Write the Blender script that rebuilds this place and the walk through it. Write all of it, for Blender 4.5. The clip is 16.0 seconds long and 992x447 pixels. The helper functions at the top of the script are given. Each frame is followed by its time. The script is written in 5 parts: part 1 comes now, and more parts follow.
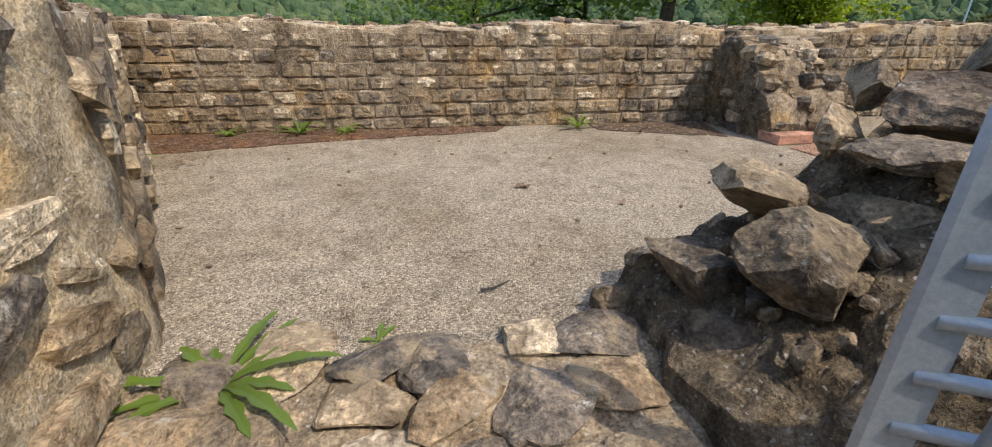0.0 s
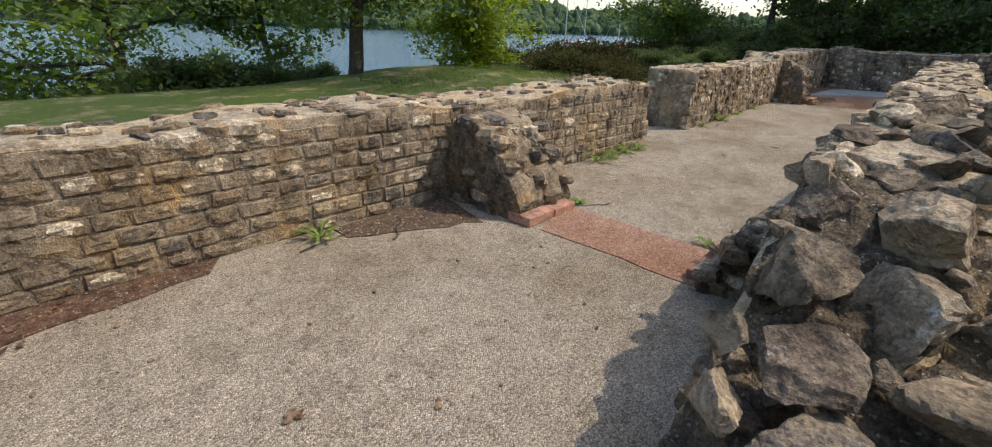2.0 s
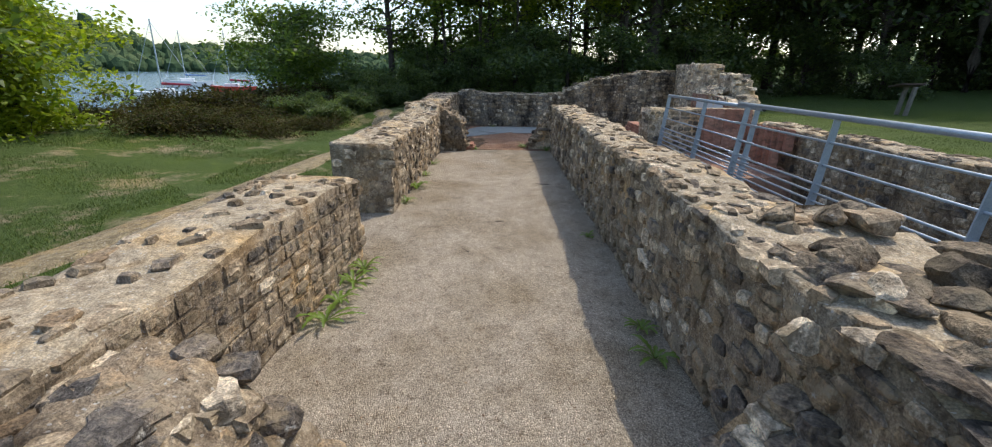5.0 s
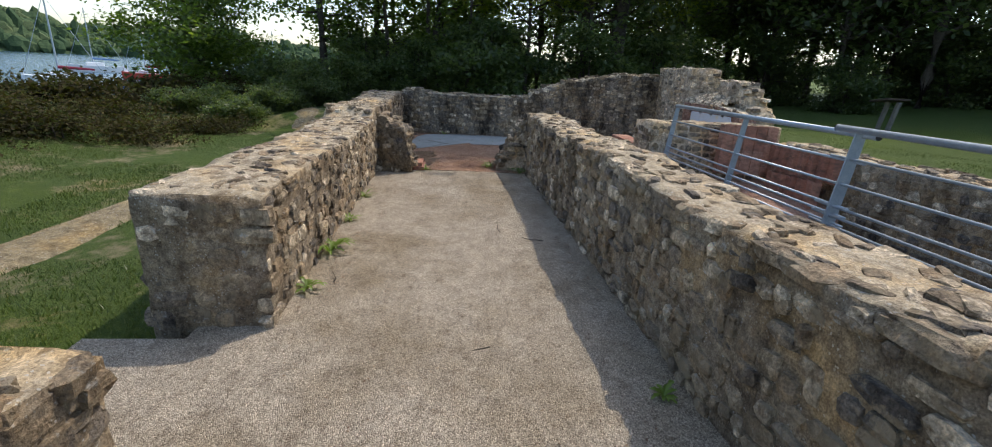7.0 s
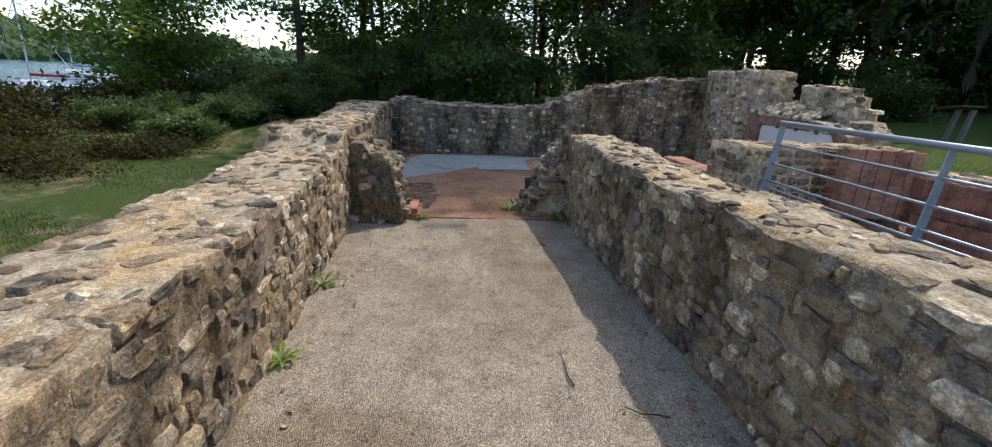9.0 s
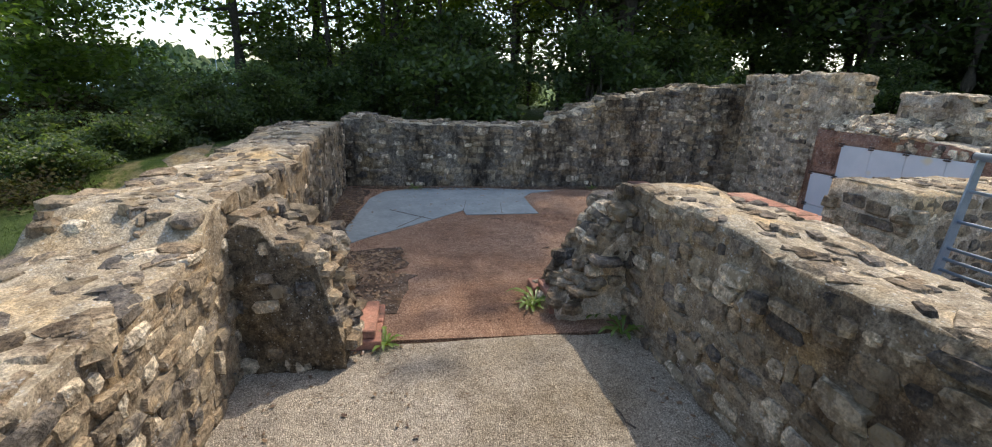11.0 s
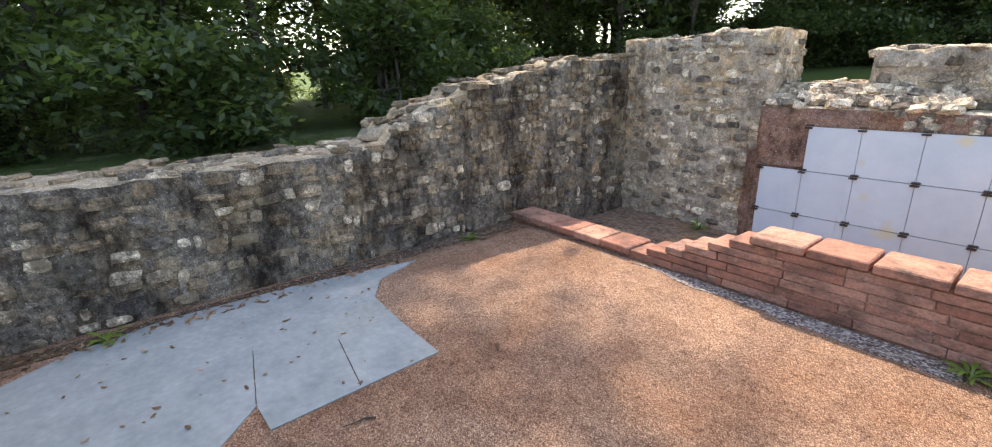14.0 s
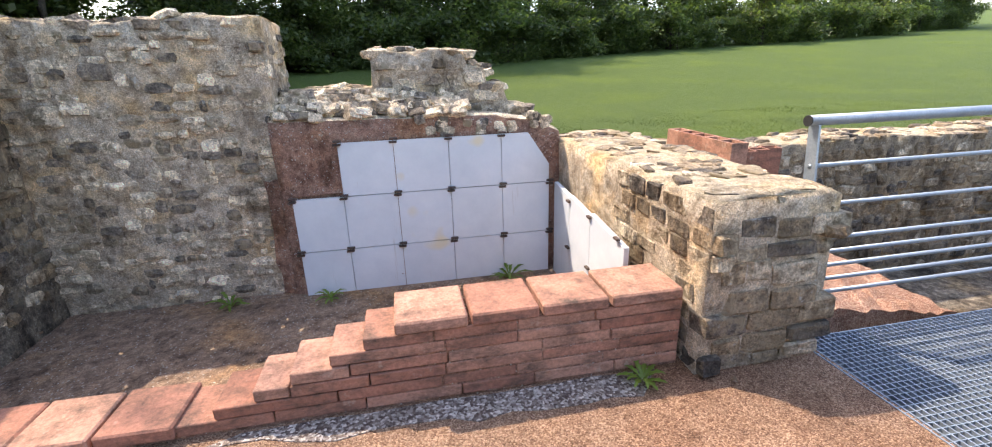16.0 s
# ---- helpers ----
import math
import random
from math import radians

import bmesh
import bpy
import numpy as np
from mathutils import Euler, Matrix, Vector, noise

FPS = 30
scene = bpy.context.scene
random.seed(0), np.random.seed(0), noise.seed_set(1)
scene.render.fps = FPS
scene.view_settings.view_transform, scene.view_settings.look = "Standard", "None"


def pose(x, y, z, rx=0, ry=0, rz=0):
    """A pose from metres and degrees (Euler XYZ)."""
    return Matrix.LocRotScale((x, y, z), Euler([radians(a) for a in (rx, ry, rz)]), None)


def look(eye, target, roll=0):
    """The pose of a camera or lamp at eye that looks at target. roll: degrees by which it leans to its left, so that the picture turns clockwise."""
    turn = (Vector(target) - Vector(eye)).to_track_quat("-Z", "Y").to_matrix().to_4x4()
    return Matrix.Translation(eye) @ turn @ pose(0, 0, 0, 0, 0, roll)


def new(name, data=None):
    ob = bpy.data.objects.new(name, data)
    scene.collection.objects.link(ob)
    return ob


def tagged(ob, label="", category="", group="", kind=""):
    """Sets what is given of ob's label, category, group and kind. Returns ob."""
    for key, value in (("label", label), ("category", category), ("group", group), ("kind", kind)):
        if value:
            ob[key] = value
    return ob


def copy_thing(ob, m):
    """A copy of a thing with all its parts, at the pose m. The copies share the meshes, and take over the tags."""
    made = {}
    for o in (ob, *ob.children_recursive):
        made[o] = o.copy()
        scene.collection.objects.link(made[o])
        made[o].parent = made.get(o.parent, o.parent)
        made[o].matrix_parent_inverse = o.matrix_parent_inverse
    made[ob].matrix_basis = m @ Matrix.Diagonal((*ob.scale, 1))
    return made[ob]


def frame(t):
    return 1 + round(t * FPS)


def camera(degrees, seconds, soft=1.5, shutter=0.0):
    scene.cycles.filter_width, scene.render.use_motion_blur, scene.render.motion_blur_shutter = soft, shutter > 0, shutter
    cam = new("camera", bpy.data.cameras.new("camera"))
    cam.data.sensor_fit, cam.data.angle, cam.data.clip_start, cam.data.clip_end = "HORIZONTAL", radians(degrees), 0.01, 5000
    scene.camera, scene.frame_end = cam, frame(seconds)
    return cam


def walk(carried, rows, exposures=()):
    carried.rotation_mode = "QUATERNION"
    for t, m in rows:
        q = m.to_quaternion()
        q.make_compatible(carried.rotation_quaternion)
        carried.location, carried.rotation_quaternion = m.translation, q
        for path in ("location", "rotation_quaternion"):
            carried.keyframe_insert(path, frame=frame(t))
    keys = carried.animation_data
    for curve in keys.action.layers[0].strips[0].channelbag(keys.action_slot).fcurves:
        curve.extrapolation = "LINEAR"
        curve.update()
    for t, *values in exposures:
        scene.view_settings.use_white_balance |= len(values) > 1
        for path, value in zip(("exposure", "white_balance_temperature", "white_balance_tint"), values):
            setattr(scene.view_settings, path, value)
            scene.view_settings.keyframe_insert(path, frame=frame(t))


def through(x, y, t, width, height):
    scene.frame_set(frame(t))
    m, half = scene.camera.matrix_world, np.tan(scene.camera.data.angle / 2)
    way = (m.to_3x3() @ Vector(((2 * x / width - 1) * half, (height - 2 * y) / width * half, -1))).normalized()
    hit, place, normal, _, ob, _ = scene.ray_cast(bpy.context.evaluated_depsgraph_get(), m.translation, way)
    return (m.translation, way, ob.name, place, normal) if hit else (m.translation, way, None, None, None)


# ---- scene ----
cam = camera(92.9, 16.0, 1.1)
PATH = [
    (0, (0.108, -0.125, 0.702), (0.482, 1.685, -0.086), 0.3),
    (0.5, (0.154, 0.104, 0.869), (0.728, 1.887, 0.142), 0.1),
    (1, (0.142, 0.269, 0.972), (0.987, 1.935, 0.234), 2.4),
    (1.5, (0.156, 0.391, 1.144), (1.294, 1.857, 0.380), 1.2),
    (2, (0.223, 0.626, 1.184), (1.582, 1.887, 0.416), 1.7),
    (2.5, (0.326, 0.925, 1.369), (1.838, 1.993, 0.61), 0.3),
    (3, (0.384, 1.137, 1.412), (2.117, 1.802, 0.666), 0.2),
    (3.5, (0.472, 1.366, 1.449), (2.302, 1.71, 0.72), 0.1),
    (4, (0.822, 1.538, 1.461), (2.688, 1.804, 0.792), -1.4),
    (4.5, (1.223, 1.75, 1.467), (3.118, 1.815, 0.832), 0.4),
    (4.7, (1.376, 1.819, 1.481), (3.277, 1.875, 0.862), 0.6),
    (6.8, (3.89, 2.114, 1.383), (5.783, 1.915, 0.77), 3.8),
    (7, (4.098, 2.136, 1.417), (5.994, 1.938, 0.81), 3.3),
    (7.5, (4.661, 2.137, 1.433), (6.564, 1.964, 0.841), 1.5),
    (8, (5.217, 2.217, 1.415), (7.122, 2.053, 0.829), 2.4),
    (8.5, (5.813, 2.224, 1.38), (7.714, 2.029, 0.79), 1.8),
    (9, (6.383, 2.306, 1.39), (8.282, 2.078, 0.804), 3.0),
    (9.2, (6.593, 2.326, 1.42), (8.491, 2.083, 0.838), 2.9),
    (11.3, (8.987, 2.34, 1.404), (10.877, 1.976, 0.862), 2.0),
    (11.5, (9.236, 2.339, 1.419), (11.126, 1.966, 0.881), 1.8),
    (12, (9.797, 2.319, 1.5), (11.671, 1.939, 0.914), 1.6),
    (12.5, (10.321, 2.318, 1.521), (12.183, 1.923, 0.906), 1.8),
    (13, (10.908, 2.211, 1.401), (12.743, 1.677, 0.813), -0.2),
    (13.5, (11.401, 2.113, 1.401), (13.103, 1.254, 0.797), 0.6),
    (14, (11.859, 1.969, 1.425), (13.37, 0.807, 0.821), -1.9),
    (14.5, (12.255, 1.686, 1.421), (13.439, 0.203, 0.788), -1.2),
    (15, (12.554, 1.376, 1.429), (13.12, -0.433, 0.79), -1.4),
    (15.5, (12.737, 1.036, 1.414), (12.807, -0.857, 0.774), -3.8),
    (16, (12.987, 0.762, 1.405), (12.627, -1.097, 0.761), -1.7),
]
EXPOSURES = [(0.0, 1.05, 6950, 12), (0.5, 0.82, 6950, 12), (2.5, 0.78, 6900, 12), (4.5, 0.86, 6650, 10), (8.0, 0.8, 6650, 11), (9.0, 0.9, 6650, 11), (11.5, 1.25, 6850, 11), (12.5, 1.6, 7000, 13), (14.0, 2.05, 7450, 16), (14.5, 1.9, 7150, 15), (16.0, 2.0, 7150, 17)]
walk(cam, [(t, look(eye, target, roll)) for t, eye, target, roll in PATH], EXPOSURES)
# ---- light ----
SUN = Vector((0.5, -0.48, 1.0)).normalized()
world = bpy.data.worlds.new("sky")
scene.world = world
world.use_nodes = True
wn = world.node_tree.nodes
sky = wn.new("ShaderNodeTexSky")
sky.sky_type, sky.sun_disc = "NISHITA", False
sky.sun_elevation = math.asin(SUN.z)
sky.sun_rotation = math.atan2(SUN.x, SUN.y)
sky.air_density, sky.dust_density = 1.0, 1.5
world.node_tree.links.new(sky.outputs[0], wn["Background"].inputs[0])
wn["Background"].inputs[1].default_value = 0.15
lamp = bpy.data.lights.new("sun", "SUN")
lamp.energy, lamp.angle, lamp.color = 1.85, radians(0.8), (1.0, 0.93, 0.82)
sun = new("sun", lamp)
sun.matrix_world = look(SUN * 40, (0, 0, 0))

# ---- materials ----


def ramp(nt, fac, stops):
    r = nt.nodes.new("ShaderNodeValToRGB")
    el = r.color_ramp.elements
    while len(el) < len(stops):
        el.new(0.5)
    for e, (p, c) in zip(el, stops):
        e.position, e.color = p, (*c, 1)
    nt.links.new(fac, r.inputs[0])
    return r.outputs[0]


def noise_at(nt, vec, scale, detail=4, rough=0.6, stretch=None):
    if stretch:
        m = nt.nodes.new("ShaderNodeMapping")
        m.inputs["Scale"].default_value = stretch
        nt.links.new(vec, m.inputs[0])
        vec = m.outputs[0]
    n = nt.nodes.new("ShaderNodeTexNoise")
    n.inputs["Scale"].default_value, n.inputs["Detail"].default_value, n.inputs["Roughness"].default_value = scale, detail, rough
    nt.links.new(vec, n.inputs["Vector"])
    return n.outputs["Fac"]


def mix(nt, a, b, fac, mode="MIX"):
    m = nt.nodes.new("ShaderNodeMix")
    m.data_type, m.blend_type = "RGBA", mode
    for sock, v in ((m.inputs[0], fac), (m.inputs[6], a), (m.inputs[7], b)):
        if hasattr(v, "links"):
            nt.links.new(v, sock)
        else:
            sock.default_value = v if isinstance(v, (int, float)) else (*v, 1)
    return m.outputs[2]


def step(nt, fac, lo, hi):
    m = nt.nodes.new("ShaderNodeMapRange")
    m.inputs[1].default_value, m.inputs[2].default_value = lo, hi
    nt.links.new(fac, m.inputs[0])
    return m.outputs[0]


def base(name, rough=0.9, metal=0.0):
    m = bpy.data.materials.new(name)
    m.use_nodes = True
    nt = m.node_tree
    bsdf = nt.nodes["Principled BSDF"]
    bsdf.inputs["Roughness"].default_value, bsdf.inputs["Metallic"].default_value = rough, metal
    if "Specular IOR Level" in bsdf.inputs:
        bsdf.inputs["Specular IOR Level"].default_value = 0.3
    pos = nt.nodes.new("ShaderNodeNewGeometry").outputs["Position"]
    return m, nt, bsdf, pos


def bump(nt, bsdf, heights, distance):
    total = None
    for h, k in heights:
        mul = nt.nodes.new("ShaderNodeMath")
        mul.operation = "MULTIPLY"
        mul.inputs[1].default_value = k
        nt.links.new(h, mul.inputs[0])
        if total is None:
            total = mul.outputs[0]
        else:
            add = nt.nodes.new("ShaderNodeMath")
            add.operation = "ADD"
            nt.links.new(total, add.inputs[0])
            nt.links.new(mul.outputs[0], add.inputs[1])
            total = add.outputs[0]
    b = nt.nodes.new("ShaderNodeBump")
    b.inputs["Distance"].default_value = distance
    b.inputs["Strength"].default_value = 1.0
    nt.links.new(total, b.inputs["Height"])
    nt.links.new(b.outputs[0], bsdf.inputs["Normal"])


def speck(nt, pos, scale, lo, hi):
    v = nt.nodes.new("ShaderNodeTexVoronoi")
    v.inputs["Scale"].default_value = scale
    nt.links.new(pos, v.inputs["Vector"])
    return step(nt, v.outputs["Color"], lo, hi), v.outputs["Distance"]


STONES = ((0.0, (0.10, 0.098, 0.098)), (0.2, (0.18, 0.165, 0.15)), (0.4, (0.27, 0.23, 0.175)), (0.6, (0.235, 0.185, 0.13)),
          (0.8, (0.38, 0.335, 0.265)), (1.0, (0.60, 0.565, 0.49)))


def stone_mat(name, joined=False, stain=0.35, tone=1.0, stops=STONES):
    m, nt, bsdf, pos = base(name)
    if joined:
        rnd = nt.nodes.new("ShaderNodeNewGeometry").outputs["Random Per Island"]
    else:
        rnd = nt.nodes.new("ShaderNodeObjectInfo").outputs["Random"]
    grain, mid, big = noise_at(nt, pos, 85, 5, 0.7), noise_at(nt, pos, 17, 5, 0.65), noise_at(nt, pos, 1.7, 3)
    jit = nt.nodes.new("ShaderNodeMath")
    jit.operation = "MULTIPLY_ADD"
    jit.inputs[1].default_value, jit.inputs[2].default_value = 0.55, -0.28
    nt.links.new(mid, jit.inputs[0])
    s = nt.nodes.new("ShaderNodeMath")
    s.operation = "ADD"
    nt.links.new(jit.outputs[0], s.inputs[0])
    nt.links.new(rnd, s.inputs[1])
    c = ramp(nt, s.outputs[0], [(p, tuple(v * tone * k for v, k in zip(col, (1.22, 1.12, 0.98)))) for p, col in stops])
    c = mix(nt, c, ramp(nt, grain, ((0.3, (0.35, 0.34, 0.33)), (0.5, (1, 1, 1)), (0.7, (1.7, 1.65, 1.6)))), 0.9, "MULTIPLY")
    c = mix(nt, c, ramp(nt, mid, ((0.34, (0.5, 0.47, 0.44)), (0.5, (1, 1, 1)), (0.66, (1.45, 1.4, 1.3)))), 0.85, "MULTIPLY")
    c = mix(nt, c, (0.33, 0.265, 0.175), step(nt, noise_at(nt, pos, 7.5, 6, 0.75), 0.52, 0.60))
    lich = step(nt, noise_at(nt, pos, 13, 6, 0.75), 0.60, 0.68)
    c = mix(nt, c, (0.50, 0.48, 0.42), lich)
    dark = noise_at(nt, pos, 2.6, 6, 0.72, (1, 1, 0.45))
    dk = step(nt, dark, 0.62 - stain * 0.35, 0.78 - stain * 0.25)
    c = mix(nt, c, mix(nt, c, (0.13, 0.115, 0.1) if stain > 0.55 else (0.26, 0.235, 0.21), 1.0, "MULTIPLY"), dk)
    c = mix(nt, c, (0.30, 0.24, 0.15), step(nt, big, 0.56, 0.8))
    nt.links.new(c, bsdf.inputs["Base Color"])
    bump(nt, bsdf, ((grain, 0.6), (mid, 2.6)), 0.014)
    return m


def mortar_mat(name, cols, stain=0.35, relief=0.014):
    m, nt, bsdf, pos = base(name, 0.95)
    grain, mid, big = noise_at(nt, pos, 120, 4, 0.7), noise_at(nt, pos, 22, 6, 0.7), noise_at(nt, pos, 2.2, 4)
    c = ramp(nt, mid, ((0.3, cols[0]), (0.5, cols[1]), (0.7, cols[2])))
    c = mix(nt, c, ramp(nt, grain, ((0.3, (0.4, 0.39, 0.38)), (0.7, (1.6, 1.57, 1.52)))), 0.9, "MULTIPLY")
    c = mix(nt, c, ramp(nt, noise_at(nt, pos, 9, 6, 0.75), ((0.36, (0.5, 0.46, 0.42)), (0.5, (1, 1, 1)), (0.64, (1.35, 1.3, 1.2)))), 0.8, "MULTIPLY")
    sp, _ = speck(nt, pos, 140, 0.86, 0.9)
    c = mix(nt, c, (0.5, 0.47, 0.41), sp)
    dk = step(nt, noise_at(nt, pos, 2.6, 6, 0.72, (1, 1, 0.45)), 0.62 - stain * 0.35, 0.78 - stain * 0.25)
    c = mix(nt, c, mix(nt, c, (0.13, 0.115, 0.1) if stain > 0.55 else (0.26, 0.235, 0.21), 1.0, "MULTIPLY"), dk)
    c = mix(nt, c, mix(nt, c, (1.25, 1.05, 0.75), 1.0, "MULTIPLY"), step(nt, big, 0.5, 0.7))
    nt.links.new(c, bsdf.inputs["Base Color"])
    bump(nt, bsdf, ((grain, 0.5), (mid, 1.5)), relief)
    return m


def gravel_mat(name, dark, midc, light, patch, chip=150):
    m, nt, bsdf, pos = base(name, 0.95)
    v = nt.nodes.new("ShaderNodeTexVoronoi")
    v.inputs["Scale"].default_value = chip
    nt.links.new(pos, v.inputs["Vector"])
    sep = nt.nodes.new("ShaderNodeSeparateColor")
    nt.links.new(v.outputs["Color"], sep.inputs[0])
    c = ramp(nt, sep.outputs[0], ((0.0, dark), (0.45, midc), (0.8, light), (1.0, tuple(min(0.8, k * 1.5) for k in light))))
    big, mid = noise_at(nt, pos, 0.9, 5, 0.65), noise_at(nt, pos, 6, 6, 0.75)
    c = mix(nt, c, mix(nt, c, patch, 1.0, "MULTIPLY"), step(nt, big, 0.45, 0.65))
    c = mix(nt, c, ramp(nt, mid, ((0.3, (0.62, 0.6, 0.58)), (0.5, (1, 1, 1)), (0.75, (1.2, 1.18, 1.15)))), 0.8, "MULTIPLY")
    c = mix(nt, c, (0.06, 0.045, 0.035), step(nt, noise_at(nt, pos, 38, 4, 0.7), 0.66, 0.72))
    c = mix(nt, c, mix(nt, c, (0.55, 0.5, 0.46), 1.0, "MULTIPLY"), step(nt, noise_at(nt, pos, 14, 6, 0.8), 0.55, 0.66))
    nt.links.new(c, bsdf.inputs["Base Color"])
    bump(nt, bsdf, ((v.outputs["Distance"], -1.0), (mid, 0.6)), 0.008)
    return m


def plain_mat(name, cols, rough=0.6, metal=0.0, scale=8, relief=0.003, spec=None):
    m, nt, bsdf, pos = base(name, rough, metal)
    n, g = noise_at(nt, pos, scale, 6, 0.7), noise_at(nt, pos, scale * 9, 4)
    c = ramp(nt, n, ((0.3, cols[0]), (0.7, cols[1])))
    c = mix(nt, c, ramp(nt, g, ((0.3, (0.8, 0.8, 0.8)), (0.7, (1.15, 1.15, 1.15)))), 0.6, "MULTIPLY")
    nt.links.new(c, bsdf.inputs["Base Color"])
    bump(nt, bsdf, ((n, 1.0), (g, 0.4)), relief)
    return m


def leaf_mat(name, cols, through=0.35, gloss=0.5):
    m, nt, bsdf, pos = base(name, 0.4 if gloss > 0.2 else 0.9)
    bsdf.inputs["Specular IOR Level"].default_value = gloss
    rnd = nt.nodes.new("ShaderNodeNewGeometry").outputs["Random Per Island"]
    c = ramp(nt, rnd, [(i / (len(cols) - 1), col) for i, col in enumerate(cols)])
    c = mix(nt, c, ramp(nt, noise_at(nt, pos, 0.7, 3), ((0.35, (0.65, 0.7, 0.65)), (0.65, (1.25, 1.2, 1.0)))), 0.8, "MULTIPLY")
    nt.links.new(c, bsdf.inputs["Base Color"])
    tr = nt.nodes.new("ShaderNodeBsdfTranslucent")
    nt.links.new(mix(nt, c, (1.5, 1.6, 0.6), 1.0, "MULTIPLY"), tr.inputs[0])
    sh = nt.nodes.new("ShaderNodeMixShader")
    sh.inputs[0].default_value = through
    nt.links.new(bsdf.outputs[0], sh.inputs[1])
    nt.links.new(tr.outputs[0], sh.inputs[2])
    nt.links.new(sh.outputs[0], nt.nodes["Material Output"].inputs[0])
    return m


def brick_mat(name, joined=False):
    m, nt, bsdf, pos = base(name, 0.9)
    rnd = nt.nodes.new("ShaderNodeObjectInfo").outputs["Random"]
    c = ramp(nt, rnd, ((0.0, (0.37, 0.165, 0.11)), (0.5, (0.47, 0.225, 0.15)), (1.0, (0.53, 0.29, 0.20))))
    g, n = noise_at(nt, pos, 60, 5, 0.7), noise_at(nt, pos, 9, 5, 0.7)
    c = mix(nt, c, ramp(nt, g, ((0.3, (0.65, 0.65, 0.65)), (0.7, (1.3, 1.3, 1.3)))), 0.8, "MULTIPLY")
    c = mix(nt, c, (0.11, 0.075, 0.055), step(nt, noise_at(nt, pos, 5.5, 7, 0.8, (1, 1, 2)), 0.43, 0.68))
    c = mix(nt, c, (0.55, 0.42, 0.32), step(nt, n, 0.62, 0.8))
    nt.links.new(c, bsdf.inputs["Base Color"])
    bump(nt, bsdf, ((g, 0.5), (n, 1.0)), 0.008)
    return m


M_STONE = stone_mat("wall_stone", stain=0.48)
M_STONE_J = stone_mat("wall_stone_small", joined=True, stain=0.48)
M_STONE_DK = stone_mat("stained_stone", stain=0.62, tone=1.25)
M_STONE_DK_J = stone_mat("stained_stone_small", joined=True, stain=0.62, tone=1.25)
M_BOULDER = stone_mat("boulder_stone", stain=0.58, tone=0.8, stops=((0.0, (0.20, 0.17, 0.145)), (0.35, (0.16, 0.145, 0.13)), (0.6, (0.30, 0.26, 0.205)), (1.0, (0.36, 0.31, 0.24))))
PALE = ((0.0, (0.09, 0.085, 0.08)), (0.2, (0.17, 0.155, 0.14)), (0.45, (0.34, 0.30, 0.25)), (0.7, (0.46, 0.42, 0.35)), (1.0, (0.58, 0.54, 0.47)))
M_STONE_PALE = stone_mat("pale_stone", stain=0.3, tone=1.3, stops=PALE)
M_STONE_PALE_J = stone_mat("pale_stone_small", joined=True, stain=0.3, tone=1.3, stops=PALE)
M_MORTAR = mortar_mat("lime_mortar", ((0.16, 0.125, 0.09), (0.32, 0.26, 0.185), (0.44, 0.375, 0.28)), 0.48)
M_MORTAR_PALE = mortar_mat("pale_lime_mortar", ((0.28, 0.215, 0.16), (0.52, 0.435, 0.33), (0.66, 0.59, 0.49)), 0.25)
M_MORTAR_TOP = mortar_mat("buff_capping_mortar", ((0.26, 0.215, 0.15), (0.42, 0.355, 0.255), (0.52, 0.46, 0.36)), 0.05)
M_MORTAR_DK = mortar_mat("blackened_mortar", ((0.08, 0.07, 0.055), (0.25, 0.215, 0.17), (0.48, 0.42, 0.33)), 0.62)
M_RUBBLE = mortar_mat("earthy_rubble_core", ((0.06, 0.048, 0.036), (0.20, 0.16, 0.11), (0.34, 0.285, 0.205)), 0.45, 0.035)
M_PLASTER = mortar_mat("pink_tile_mortar", ((0.20, 0.11, 0.08), (0.33, 0.19, 0.14), (0.42, 0.28, 0.21)), 0.3)
M_FLOOR = gravel_mat("grey_buff_gravel_floor", (0.17, 0.14, 0.105), (0.385, 0.325, 0.245), (0.53, 0.455, 0.35), (0.70, 0.66, 0.58), 210)
M_RED = gravel_mat("red_brown_gravel_floor", (0.16, 0.085, 0.055), (0.35, 0.205, 0.128), (0.48, 0.32, 0.215), (0.72, 0.63, 0.57), 200)
M_PINK = gravel_mat("crushed_tile_floor", (0.22, 0.10, 0.065), (0.40, 0.215, 0.145), (0.52, 0.36, 0.26), (0.8, 0.72, 0.66), 190)
M_SOIL = mortar_mat("damp_leaf_soil", ((0.05, 0.036, 0.026), (0.11, 0.078, 0.055), (0.17, 0.12, 0.09)), 0.1, 0.012)
M_SLAB = plain_mat("blue_grey_slate_sheet", ((0.20, 0.232, 0.228), (0.32, 0.35, 0.34)), 0.75, 0, 3)


def marble_mat():
    m, nt, bsdf, pos = base("white_marble", 0.45)
    n = noise_at(nt, pos, 2.2, 6, 0.7)
    c = ramp(nt, n, ((0.3, (0.57, 0.62, 0.66)), (0.7, (0.72, 0.755, 0.78))))
    st = step(nt, noise_at(nt, pos, 3.0, 5, 0.7, (2.6, 2.6, 0.22)), 0.62, 0.76)
    c = mix(nt, c, (0.42, 0.37, 0.31), st)
    c = mix(nt, c, (0.70, 0.64, 0.48), step(nt, noise_at(nt, pos, 2.4, 2), 0.66, 0.72))
    nt.links.new(c, bsdf.inputs["Base Color"])
    bump(nt, bsdf, ((n, 1.0),), 0.002)
    return m


